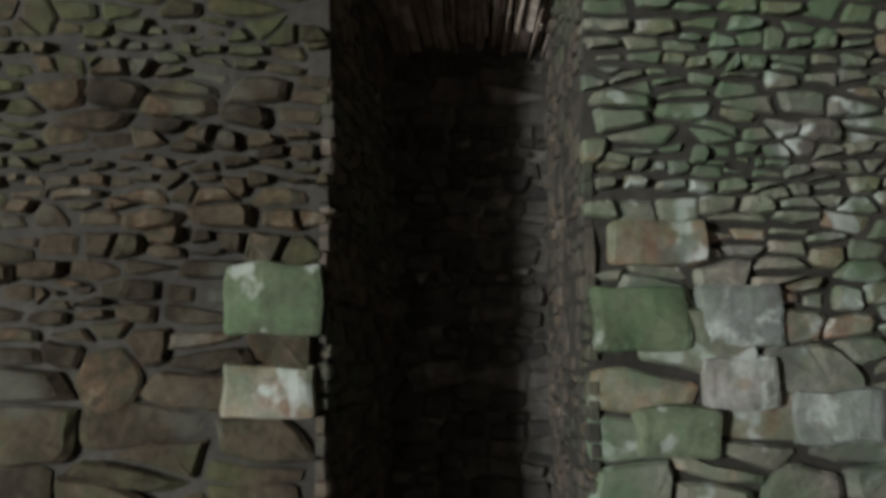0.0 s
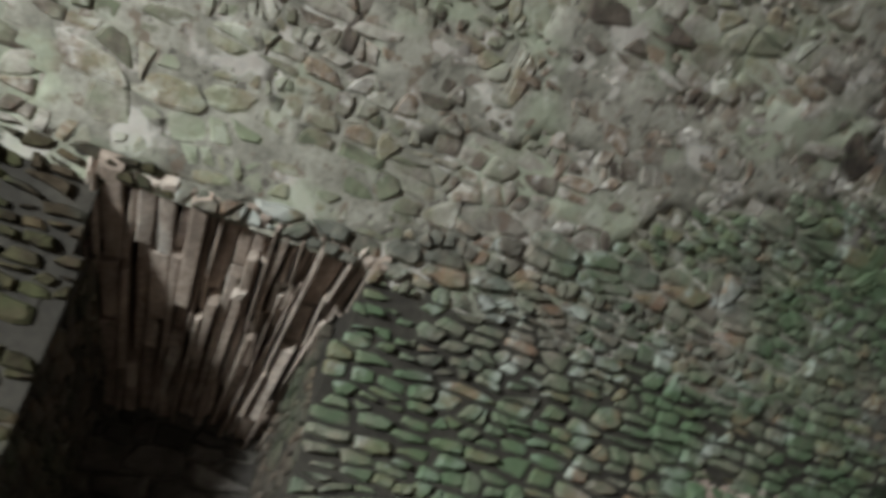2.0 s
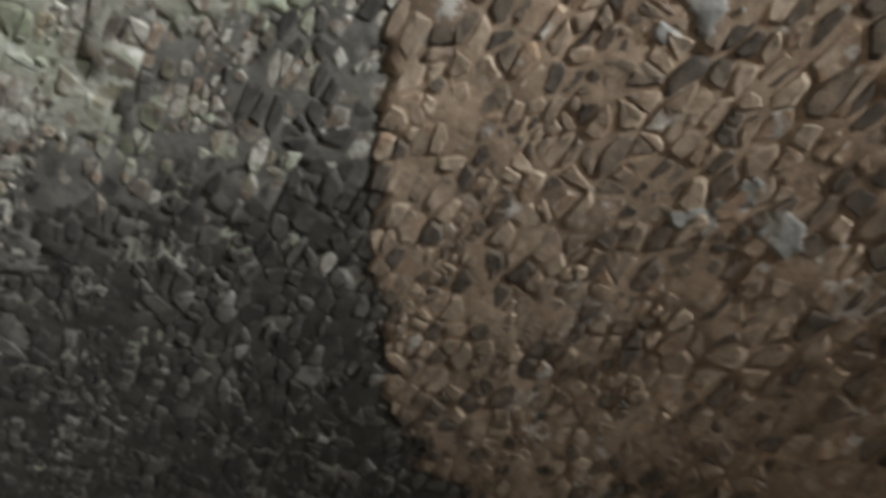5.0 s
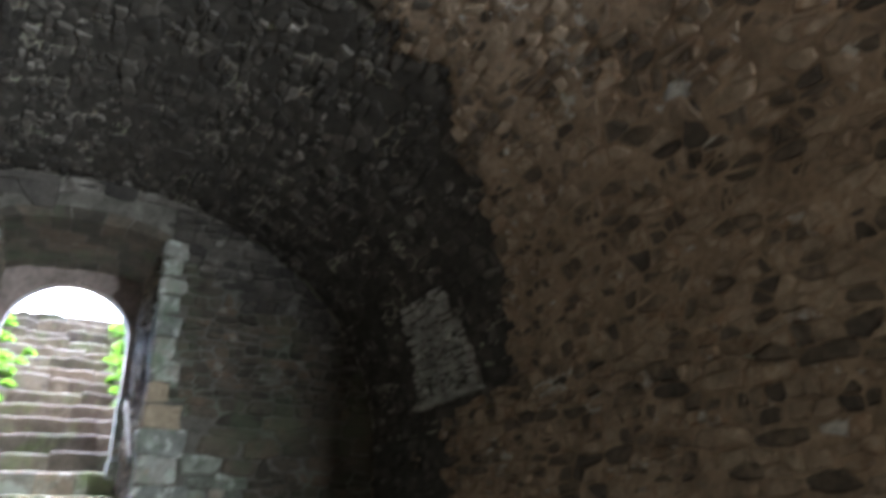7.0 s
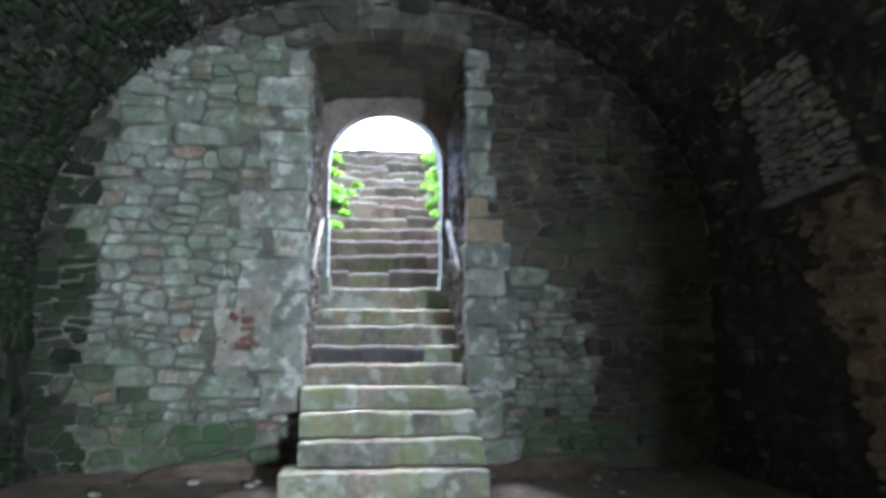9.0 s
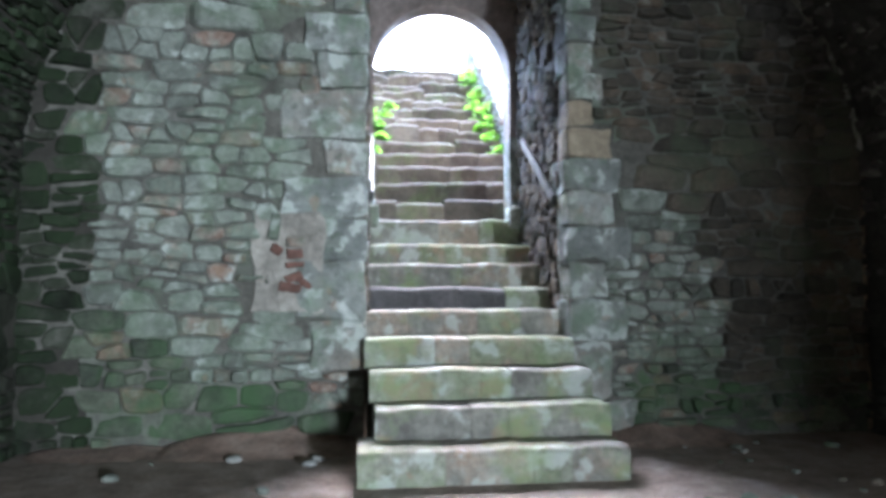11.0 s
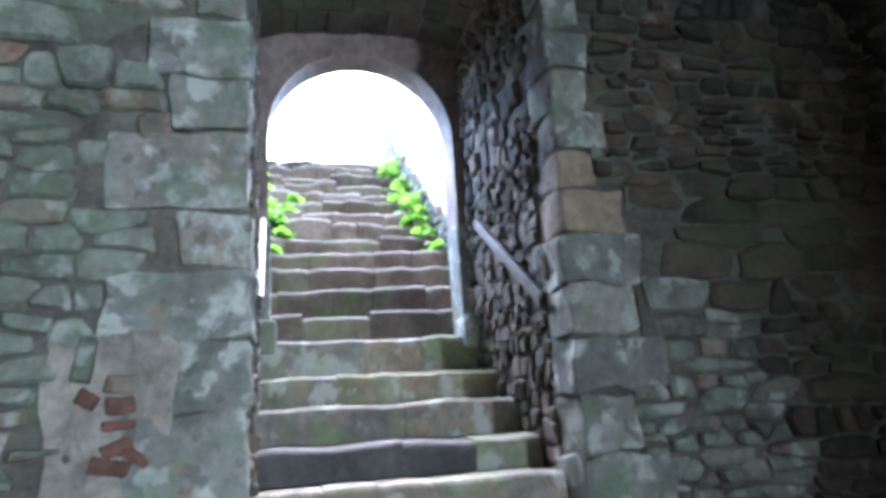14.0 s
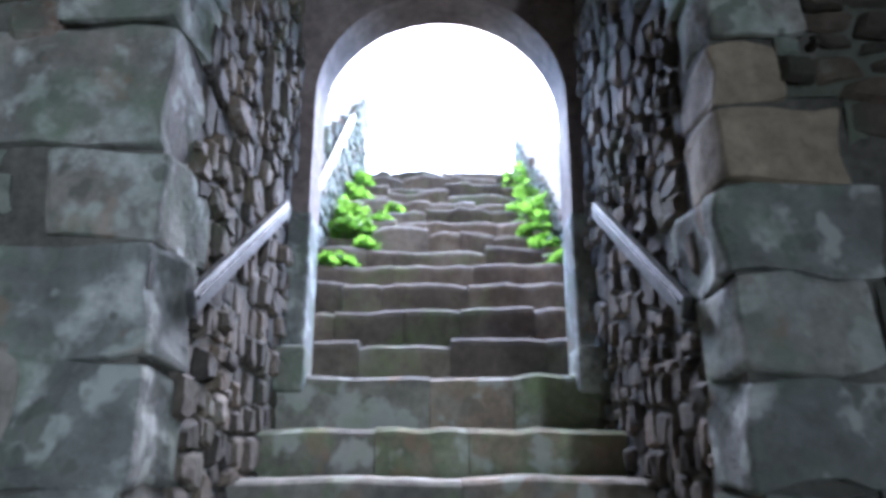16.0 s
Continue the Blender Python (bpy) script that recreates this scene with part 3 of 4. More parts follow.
QUOINS_R = [(0.0, 0.3, 0.5), (0.3, 0.75, 0.32), (0.75, 1.08, 0.44), (1.08, 1.38, 0.3), (1.38, 1.66, 0.5), (1.66, 1.93, 0.36), (1.93, 2.2, 0.42), (2.2, 2.44, 0.36), (2.44, 2.66, 0.2), (2.66, 2.88, 0.3),
            (2.88, 3.13, 0.2), (3.13, 3.38, 0.24), (3.38, 3.58, 0.2), (3.58, 3.78, 0.24), (3.78, 4.0, 0.2), (4.0, 4.2, 0.22)]
QUOINS_L = [(0.55, 0.92, 0.4), (0.92, 1.38, 0.52), (1.38, 1.7, 0.36), (1.7, 2.02, 0.62), (2.02, 2.3, 0.3), (2.3, 2.7, 0.62), (2.7, 2.98, 0.34), (2.98, 3.3, 0.46), (3.3, 3.52, 0.24), (3.52, 3.86, 0.5), (3.86, 4.12, 0.22)]


def in_quoin(x, z):
    rows = QUOINS_R if x > 0 else QUOINS_L
    return any(z0 - 0.01 < z < z1 + 0.01 and abs(x) < JX + w + 0.01 for z0, z1, w in rows)


BRICK_AT = (-1.62, -1.12, 1.02, 1.72)


def rubble_spot(x, z):
    x0, x1, z0, z1 = BRICK_AT
    return end_wall_free(x, z) and not in_quoin(x, z) and not (x0 < x < x1 and z0 < z < z1) and (z > 0.03)


def end_wall_clips(x, z):
    rows = QUOINS_R if x > 0 else QUOINS_L
    side = 1 if x > 0 else -1
    if z > HEAD + 0.06:
        return [(0, -1, -(HEAD + 0.05))] if abs(x) < JX + 0.3 else ()
    edge = JX
    for z0, z1, w in rows:
        if z0 <= z <= z1:
            edge = JX + w
    return [(-side, 0, -(edge - 0.004))]


north = lambda u, v, h: (u, -h, v)
left_side = stone_cells(seed_rows(-A, 0, 0.0, 4.9, (0.1, 0.29), (0.8, 2.3), 3, 0.55), 0.7, 1.9, 0.018, rubble_spot, end_wall_clips, chop=0.16, seed=4, square=0.45)
right_side = stone_cells(seed_rows(0, A, 0.0, 4.9, (0.09, 0.22), (1.0, 2.8), 5, 0.5), 0.7, 2.1, 0.018, rubble_spot, end_wall_clips, chop=0.16, seed=6, square=0.45)
# Top of the wall, lower to the right: shade painted with dark vault stone.
darkened = lambda u, v: v > 4.2 + 0.25 * noise.noise((u * 2, v * 2, 4)) - 0.5 * max(0.0, u - 0.6)
# Left edge: moss green, with the corner's shade painted into its colour.
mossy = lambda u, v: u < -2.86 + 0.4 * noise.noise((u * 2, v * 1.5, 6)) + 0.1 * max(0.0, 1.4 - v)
for test, coat, rest_name, seed in ((darkened, M_vault_dark, "sooty_stonework", 15), (mossy, M_mossy_shaded, "mossy_stonework", 16)):
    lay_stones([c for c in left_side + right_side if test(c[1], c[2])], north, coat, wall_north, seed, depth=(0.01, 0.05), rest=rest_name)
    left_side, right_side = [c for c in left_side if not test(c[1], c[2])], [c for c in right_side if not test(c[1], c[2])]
damp = lambda u, v: v < 0.5 + 0.45 * max(0.0, -1.5 - u) + 0.55 * noise.noise((u * 1.7, v, 8)) - 0.12 * (u > 0)
lay_stones([c for c in left_side if damp(c[1], c[2])], north, M_damp, wall_north, 10, depth=(0.01, 0.06), rest="damp_stonework", pick=lambda u, v: u > -2.9, most=60)
left_side, right_damp, right_side = [c for c in left_side if not damp(c[1], c[2])], [c for c in right_side if damp(c[1], c[2])], [c for c in right_side if not damp(c[1], c[2])]
lay_stones(right_damp, north, M_damp, wall_north, 14, depth=(0.01, 0.06), rest="damp_stonework", pick=lambda u, v: u < 2.0, most=40)
lay_stones(left_side, north, M_wall, wall_north, 11, depth=(0.01, 0.06), pick=lambda u, v: u > -2.9 and v < 3.3, rest="rubble_stonework", most=200)
# Right of the quoins: brown rubble coloured darker to paint the light's fall-off.
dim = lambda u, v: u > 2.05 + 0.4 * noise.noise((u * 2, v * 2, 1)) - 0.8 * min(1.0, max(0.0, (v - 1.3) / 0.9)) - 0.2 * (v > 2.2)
lay_stones([c for c in right_side if not dim(c[1], c[2])], north, M_wall, wall_north, 12, depth=(0.01, 0.055), pick=lambda u, v: u < 2.3 and v < 3.0, rest="rubble_stonework", most=150)
lay_stones([c for c in right_side if dim(c[1], c[2])], north, M_shaded_brown, wall_north, 13, depth=(0.01, 0.055), pick=lambda u, v: u < 2.3 and v < 3.0, rest="brown_stonework", most=80)


def quoin(x0, x1, z0, z1, mat, y1=0.34):
    """A dressed corner block that turns into the recess."""
    bm = block_bm((x1 - x0, y1 + 0.03 + rng.uniform(-0.015, 0.025), z1 - z0 - 0.016), 0.022, 0.042, 4, at=((x0 + x1) / 2, (y1 - 0.03) / 2, (z0 + z1) / 2))
    return part("quoin", bm, mat, wall_north, "tan sandstone block" if mat is M_tan else "", smooth=False)


for z0, z1, w in QUOINS_R:
    quoin(JX - 0.02 + rng.uniform(-0.01, 0.015), JX + w, z0, z1, M_tan if z0 in (2.2, 2.44) else M_quoin, rng.choice((0.26, 0.4)))
for z0, z1, w in QUOINS_L:
    quoin(-JX - w, -JX + 0.02 + rng.uniform(-0.015, 0.01), z0, z1, M_quoin, rng.choice((0.26, 0.4)))

# rubble of the doorway's two reveals
for side in (-1, 1):
    st = stone_cells(seed_rows(0.2, D_Y, 0.9, 4.2, (0.07, 0.17), (0.5, 1.6), 80 + side, 0.25), 0.4, 1.0, 0.014, lambda u, v: 0.25 < u < D_Y and v > 0.9, lambda u, v: [(1, 0, D_Y - 0.01)], chop=0.12)
    lay_stones(st, lambda u, v, h, side=side: (side * (JX - h), u, v), M_reveal, wall_north, 90 + side,
               depth=(0.004, 0.05), flip=side < 0, rest="reveal_stonework", pick=lambda u, v: v < 3.2, most=150)

# stones of the door arch soffit and of the recess' head
def arch_stones(half, spring, rise, y0, y1, mat, parent, name, count, seed, drop=0.02):
    r = random.Random(seed)
    cuts = sorted([0.0, 1.0] + [(k + r.uniform(-0.25, 0.25)) / count for k in range(1, count)])
    for f0, f1 in zip(cuts, cuts[1:]):
        bm = bmesh.new()
        d = r.uniform(0.2, 1.0) * drop
        ring = []
        for y in (y0 + r.uniform(0, 0.015), y1 - 0.004):
            for f, q in ((f0 + 0.003, -d), (f1 - 0.003, -d), (f1 - 0.003, 0.12), (f0 + 0.003, 0.12)):
                a = math.pi * f
                ring.append(bm.verts.new((-(half + q) * math.cos(a), y, spring + (rise + q) * math.sin(a))))
        lo, hi = ring[:4], ring[4:]
        bm.faces.new(lo)
        bm.faces.new(hi)
        for k in range(4):
            bm.faces.new((lo[k], lo[(k + 1) % 4], hi[(k + 1) % 4], hi[k]))
        part(name, bm, mat, parent)


for i, (ya, yb) in enumerate(((-0.02, 0.38), (0.38, 0.7), (0.7, 1.1), (1.1, 1.4), (1.4, D_Y - 0.01))):
    arch_stones(JX, 4.12, HEAD - 4.12, ya, yb, M_shaded_brown, wall_north, "voussoir", 9 + i % 3, 72 + i, 0.03)

# ---- side walls and vault stones ----
# The last two points stop short of the corner: dark stones paint shade there.
BROWN_K, BROWN_Y = (0.1, 0.5, 1.2, 1.7, 2.2, 2.95, 3.55, 4.4, 4.55, 6.8), (-6.6, -5.55, -4.4, -4.15, -4.1, -3.5, -3.25, -2.9, -1.7, -2.6)


def brown_side(s, y):
    """True on the brown half of the vault: its ragged edge runs from the crown slantwise down to the side wall."""
    k = s - S_MID
    if k < 0.05:
        return False
    edge = float(np.interp(k, BROWN_K, BROWN_Y)) + 0.22 * noise.noise((s * 3.0, y * 0.7, 4)) + 0.14 * noise.noise((s * 9, 3, 1))
    return y < edge


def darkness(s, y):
    """Metres past the edge of the dark part of the vault, towards the door; its edge is ragged."""
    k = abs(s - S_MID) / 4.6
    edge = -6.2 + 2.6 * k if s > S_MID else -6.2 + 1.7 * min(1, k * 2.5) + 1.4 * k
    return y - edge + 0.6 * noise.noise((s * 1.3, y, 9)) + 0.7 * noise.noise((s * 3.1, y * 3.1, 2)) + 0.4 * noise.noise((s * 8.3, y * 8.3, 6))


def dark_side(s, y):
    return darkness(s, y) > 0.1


def wall_edge(u, v):
    """Height along the section up to which coursed rubble reaches; it climbs into the vault towards the end wall."""
    return 3.5 + 0.3 * noise.noise((u * 1.1, 3, v)) + float(np.interp(u, (-7.2, -6.7, -6.2, -5.5, -4.5), (0.0, 0.25, 0.6, 1.1, 1.3)))


on_hall = lambda u, v, h: hall(v, u, h)
# large squared blocks of the side wall: along y, height, material
BLOCKS = [(-8.8, -8.4, 1.36, 1.66, M_greenish), (-7.25, -6.84, 1.29, 1.57, M_greenish), (-6.79, -6.42, 1.29, 1.58, M_quoin), (-7.18, -6.75, 1.66, 1.85, M_left),
          (-6.8, -6.48, 1.06, 1.26, M_quoin), (-7.08, -6.72, 0.84, 1.06, M_greenish), (-8.8, -8.41, 1.02, 1.24, M_left), (-6.4, -6.02, 0.9, 1.12, M_quoin)]
in_block = lambda u, v: any(y0 - 0.01 < u < y1 + 0.01 and z0 - 0.01 < v < z1 + 0.01 for y0, y1, z0, z1, _ in BLOCKS)
open_wall = lambda u, v: -11.5 < u < -0.03 and not in_recess(v, u)
side_clips = lambda u, v: recess_clips(v, u)
FAR = -11.5
# one field of stone centres: larger stones low on the side wall, thin ones above, small ones in the vault
def field(v0, v1, heights, aspect, seed, split, wave=0.05):
    return [p for p in seed_rows(FAR, 0, v0, v1, heights, aspect, seed, split, wave) if v0 <= p[1] < v1]


seeds = (field(-0.3, 1.3, (0.09, 0.25), (0.9, 2.8), 21, 0.5) + field(1.3, 3.45, (0.06, 0.15), (1.1, 3.2), 22, 0.35)
         + field(3.45, S_MID + 0.3, (0.055, 0.16), (0.8, 2.6), 24, 0.35, 0.12)
         + field(S_MID + 0.3, S_END - 2.6, (0.05, 0.11), (1.5, 4.2), 26, 0.25, 0.12) + field(S_END - 2.6, S_END + 0.3, (0.07, 0.15), (1.0, 2.8), 27, 0.25))
seeds = [p for p in seeds if not in_block(*p)]
chance = random.Random(17)
low, mid, pale, dark, brown, foot_brown, foot_shaded = [], [], [], [], [], [], []
in_wall = lambda u, v: open_wall(u, v) and (v < 3.5 or v > S_END - 2.1)
in_vault = lambda u, v: open_wall(u, v) and 3.5 <= v <= S_END - 2.1
cells = stone_cells(seeds, 0.5, 2.0, 0.026, in_wall, side_clips, chop=0.13, seed=3, square=0.6) + stone_cells(seeds, 0.5, 1.8, 0.02, in_vault, side_clips, chop=0.12, seed=4, square=0.75)
for cell in cells:
    v, u = cell[2], cell[1]
    edge = wall_edge(u, v)
    if v < 1.3:
        low.append(cell)
    elif v < edge:
        mid.append(cell)
    elif v < S_END - 2.6:
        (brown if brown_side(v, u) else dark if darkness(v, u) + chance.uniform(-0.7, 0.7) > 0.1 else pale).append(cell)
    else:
        (foot_brown if brown_side(v, u) else foot_shaded).append(cell)
# Next to the end wall the mossy stone also carries painted corner shade.
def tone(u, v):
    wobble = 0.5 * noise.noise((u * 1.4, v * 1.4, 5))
    return M_mossy_shaded if u > -3.6 + wobble else M_left_brown if u < -8.15 + wobble - 0.3 * max(0, 1.2 - v) else M_left


for mat, nm in ((M_left, "green_stonework"), (M_left_brown, "brown_stonework"), (M_mossy_shaded, "mossy_stonework")):
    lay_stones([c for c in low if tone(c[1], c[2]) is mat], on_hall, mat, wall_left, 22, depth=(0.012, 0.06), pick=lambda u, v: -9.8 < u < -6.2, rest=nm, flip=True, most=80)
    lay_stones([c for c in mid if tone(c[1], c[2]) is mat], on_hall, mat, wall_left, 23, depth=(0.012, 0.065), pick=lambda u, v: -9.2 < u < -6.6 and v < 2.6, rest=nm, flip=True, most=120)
for y0, y1, z0, z1, mat in BLOCKS:
    part("squared_block", block_bm((0.16, y1 - y0, z1 - z0), 0.03, 0.032, 4, at=(-A, (y0 + y1) / 2, (z0 + z1) / 2)), mat, wall_left)
lay_stones(pale, on_hall, M_vault_grey, ceiling, 24, depth=(0.0, 0.026), rest="pale_stonework", flip=True)
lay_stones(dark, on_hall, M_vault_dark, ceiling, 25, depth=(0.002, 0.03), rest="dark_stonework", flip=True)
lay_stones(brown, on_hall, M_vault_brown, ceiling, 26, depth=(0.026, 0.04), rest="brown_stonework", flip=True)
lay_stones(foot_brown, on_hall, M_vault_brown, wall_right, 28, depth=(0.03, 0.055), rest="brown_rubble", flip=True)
# Brown wall foot near the corner, laid in dark stone as painted shade.
lay_stones(foot_shaded, on_hall, M_vault_dark, wall_right, 29, depth=(0.01, 0.04), rest="dark_rubble", flip=True)


def render_coat(name, inside, mat, h, s0, s1, y0, y1, step=0.07):
    """A coat of mortar on the vault, with a ragged edge, through which the stones show."""
    ns, ny = int((s1 - s0) / step), int((y1 - y0) / step)
    verts, faces, index = [], [], {}

    def corner(i, j):
        if (i, j) not in index:
            s, y = s0 + i * step, y0 + j * step
            index[(i, j)] = len(verts)
            verts.append(hall(s, y, h + 0.024 * noise.noise((s * 4, y * 4, 2)) + 0.012 * noise.noise((s * 11, y * 11, 5))))
        return index[(i, j)]
    for i in range(ns):
        for j in range(ny):
            s, y = s0 + (i + 0.5) * step, y0 + (j + 0.5) * step
            if inside(s, y):
                faces.append((corner(i, j), corner(i, j + 1), corner(i + 1, j + 1), corner(i + 1, j)))
    n = len(verts)
    edges = collections.Counter(tuple(sorted((f[k], f[(k + 1) % 4]))) for f in faces for k in range(4))
    skirt = {}
    inv = {v: k for k, v in index.items()}
    for f in list(faces):
        for k in range(4):
            a, b = f[k], f[(k + 1) % 4]
            if edges[tuple(sorted((a, b)))] == 1:
                for q in (a, b):
                    if q not in skirt:
                        i, j = inv[q]
                        skirt[q] = len(verts)
                        verts.append(hall(s0 + i * step, y0 + j * step, -0.02))
                faces.append((b, a, skirt[a], skirt[b]))
    return link_mesh(name, verts, faces, mat, ceiling, smooth=True)


render_coat("sandy_mortar_coat", lambda s, y: brown_side(s, y), M_brown_mortar, 0.022, S_MID, S_END - ZS - 0.02, -11.5, -0.1)
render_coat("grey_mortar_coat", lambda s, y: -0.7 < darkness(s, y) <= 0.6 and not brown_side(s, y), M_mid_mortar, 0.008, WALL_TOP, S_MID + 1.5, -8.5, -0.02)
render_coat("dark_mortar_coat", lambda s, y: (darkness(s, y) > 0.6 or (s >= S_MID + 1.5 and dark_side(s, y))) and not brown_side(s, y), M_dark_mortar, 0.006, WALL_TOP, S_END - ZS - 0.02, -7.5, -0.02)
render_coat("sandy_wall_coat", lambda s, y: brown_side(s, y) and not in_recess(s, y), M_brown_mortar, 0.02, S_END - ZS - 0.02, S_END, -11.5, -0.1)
# Dark mortar continues that painted corner shade between the stones.
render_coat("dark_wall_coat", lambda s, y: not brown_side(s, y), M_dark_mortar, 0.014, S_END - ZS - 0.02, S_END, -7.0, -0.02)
render_coat("pale_mortar_coat", lambda s, y: s > wall_edge(y, s) and darkness(s, y) <= -0.7 and not brown_side(s, y) and noise.noise((s * 1.6, y * 1.6, 11)) > -0.05, M_grey_mortar, 0.012, 3.6, S_MID + 0.6, -11.5, -2.5)

# lime splashes on the brown vault and a pale streak by the crown
SPLASHES = [(1.85, -6.71, 0.075), (2.18, -6.92, 0.085), (1.95, -6.95, 0.05), (1.2, -7.5, 0.12), (3.1, -5.51, 0.06)]
for k, (ds, y, size) in enumerate(SPLASHES):
    render_coat("lime_splash", lambda s, v, ds=ds, y=y, size=size: math.hypot(s - S_MID - ds, (v - y) * 0.8) < size * (1 + 1.3 * noise.noise((s * 9, v * 9, 3 + k))), M_lime, 0.038, S_MID + ds - 0.35, S_MID + ds + 0.35, y - 0.4, y + 0.4, 0.02)


def wall_coat(name, place, inside, mat, parent, u0, u1, v0, v1, base, step=0.055, seed=0.0):
    """Uneven pointing between the stones of a wall: full in places, washed out in others."""
    nu, nv = int((u1 - u0) / step), int((v1 - v0) / step)
    verts, faces, index = [], [], {}

    def corner(i, j):
        if (i, j) not in index:
            u, v = u0 + i * step, v0 + j * step
            index[(i, j)] = len(verts)
            verts.append(place(u, v, base + 0.03 * noise.noise((u * 2.6, v * 2.6, seed)) + 0.012 * noise.noise((u * 12, v * 12, seed + 3))))
        return index[(i, j)]
    for i in range(nu):
        for j in range(nv):
            if inside(u0 + (i + 0.5) * step, v0 + (j + 0.5) * step):
                faces.append((corner(i, j), corner(i + 1, j), corner(i + 1, j + 1), corner(i, j + 1)))
    return link_mesh(name, verts, faces, mat, parent, smooth=True)


off_quoins = lambda x, z: end_wall_free(x, z) and not in_quoin(x, z)
# Joints in the painted shade zones at top and left get dark mortar.
shade_zone = lambda x, z: darkened(x, z) or mossy(x, z)
wall_coat("pointing", north, lambda x, z: off_quoins(x, z) and not shade_zone(x, z), M_wall_mortar, wall_north, -A, A, 0.0, 4.74, 0.0, seed=1.0)
wall_coat("blackened_pointing", north, lambda x, z: off_quoins(x, z) and shade_zone(x, z), M_joint, wall_north, -A, A, 0.0, 4.74, 0.0, seed=1.0)
wall_coat("pointing", on_hall, lambda u, v: open_wall(u, v) and not in_recess(v, u - 0.1) and not in_recess(v, u + 0.1) and not in_recess(v - 0.1, u), M_joint, wall_left, -11.5, 0, 0.0, 3.6, -0.004, seed=5.0).data.flip_normals()

# ---- the recess: slabs of its head, rubble of its sides and back ----
def vault_x(z):
    return -A * math.sqrt(max(0.0, 1 - ((z - ZS) / B) ** 2)) if z > ZS else -A


def recess_head(wall, y0, y1, zf, b0, b1, bz, seed):
    r = random.Random(seed)
    y, end = y0 - 0.13, y1 + 0.13
    start, span = y, y1 - y0 + 0.26
    yb0, yb1 = b0 - 0.04, b1 + 0.04
    while y < end - 0.01:
        w = min(r.choice((0.03, 0.045, 0.06, 0.09)) * r.uniform(0.8, 1.2), end - y)
        cuts = [0.0] + sorted(r.uniform(0.12, 0.88) for _ in range(r.choice((2, 3, 3, 4)))) + [1.0]
        for t0, t1 in zip(cuts, cuts[1:]):
            drop = r.uniform(-0.045, 0.05)
            skew = r.uniform(-0.014, 0.014)
            bm = bmesh.new()
            ring = []
            for t in (t0 + 0.004, t1 - 0.004):
                for f in ((y - start) / span, (y + w - 0.01 - start) / span):
                    yy = (start + span * f) * (1 - t) + (yb0 + (yb1 - yb0) * f) * t + r.uniform(-0.008, 0.008) + skew * (1 if t > t0 + 0.01 else -1)
                    bow = 1 - (2 * f - 1) ** 2
                    z = (zf - 0.05 + 0.1 * bow) * (1 - t) + (bz + 0.04 * bow) * t + drop + r.uniform(-0.012, 0.012)
                    xf = vault_x(zf + 0.03) + 0.05 + r.uniform(-0.03, 0.02)
                    ring.append((xf + (E_BACK - xf) * t, yy, z, (f - 0.5) * 0.5))
            order = (0, 1, 3, 2)
            low = [bm.verts.new(ring[k][:3]) for k in order]
            top = [bm.verts.new((ring[k][0] - 0.02, ring[k][1] + ring[k][3] * 0.35, ring[k][2] + 0.36)) for k in order]
            bm.faces.new(low)
            bm.faces.new(top)
            for k in range(4):
                bm.faces.new((low[k], low[(k + 1) % 4], top[(k + 1) % 4], top[k]))
            bmesh.ops.bevel(bm, geom=[e for e in bm.edges if e.verts[0] in low and e.verts[1] in low], offset=0.008, segments=1, affect="EDGES")
            part("voussoir", bm, M_vous, wall)
        y += w


def recess_sides(wall, y0, y1, zf, b0, b1, bz, seed):
    # Jambs in the darker brown stone: the recess' shade is in their colour.
    for k, (yf, yb, sgn) in enumerate(((y0, b0, 1), (y1, b1, -1))):
        st = stone_cells(seed_rows(0.0, 1.15, 0.0, zf, (0.06, 0.15), (0.9, 2.4), seed + k, 0.3), 0.4, 1.6, 0.014, lambda u, v: -0.05 < u < 1.15 and 0 < v < zf - 0.02, lambda u, v: [(-1, 0, 0.02)], chop=0.1)
        lay_stones(st, lambda u, v, h, yf=yf, yb=yb, sgn=sgn: (-3.27 - u * 0.98, yf + (yb - yf) * u / 1.15 + sgn * h, v), M_shaded_brown, wall, 36 + k, depth=(0.004, 0.03), rest="jamb_stonework", flip=k == 0,
                   pick=lambda u, v: v > 0.8 and u < 0.5, most=60)
    # The back's dark stone likewise paints the shade deep in the recess.
    st = stone_cells(seed_rows(b0, b1, 0.0, zf, (0.07, 0.17), (1.0, 2.4), seed + 5, 0.3), 0.4, 1.6, 0.014, lambda u, v: b0 < u < b1 and 0 < v < zf - 0.2, chop=0.1)
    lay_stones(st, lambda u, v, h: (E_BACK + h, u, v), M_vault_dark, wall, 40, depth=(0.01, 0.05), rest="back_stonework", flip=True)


for i, (wall, q) in enumerate(zip(recess_walls, RECESSES)):
    recess_head(wall, *q, 31 + i)
    recess_sides(wall, *q, 130 + 10 * i)

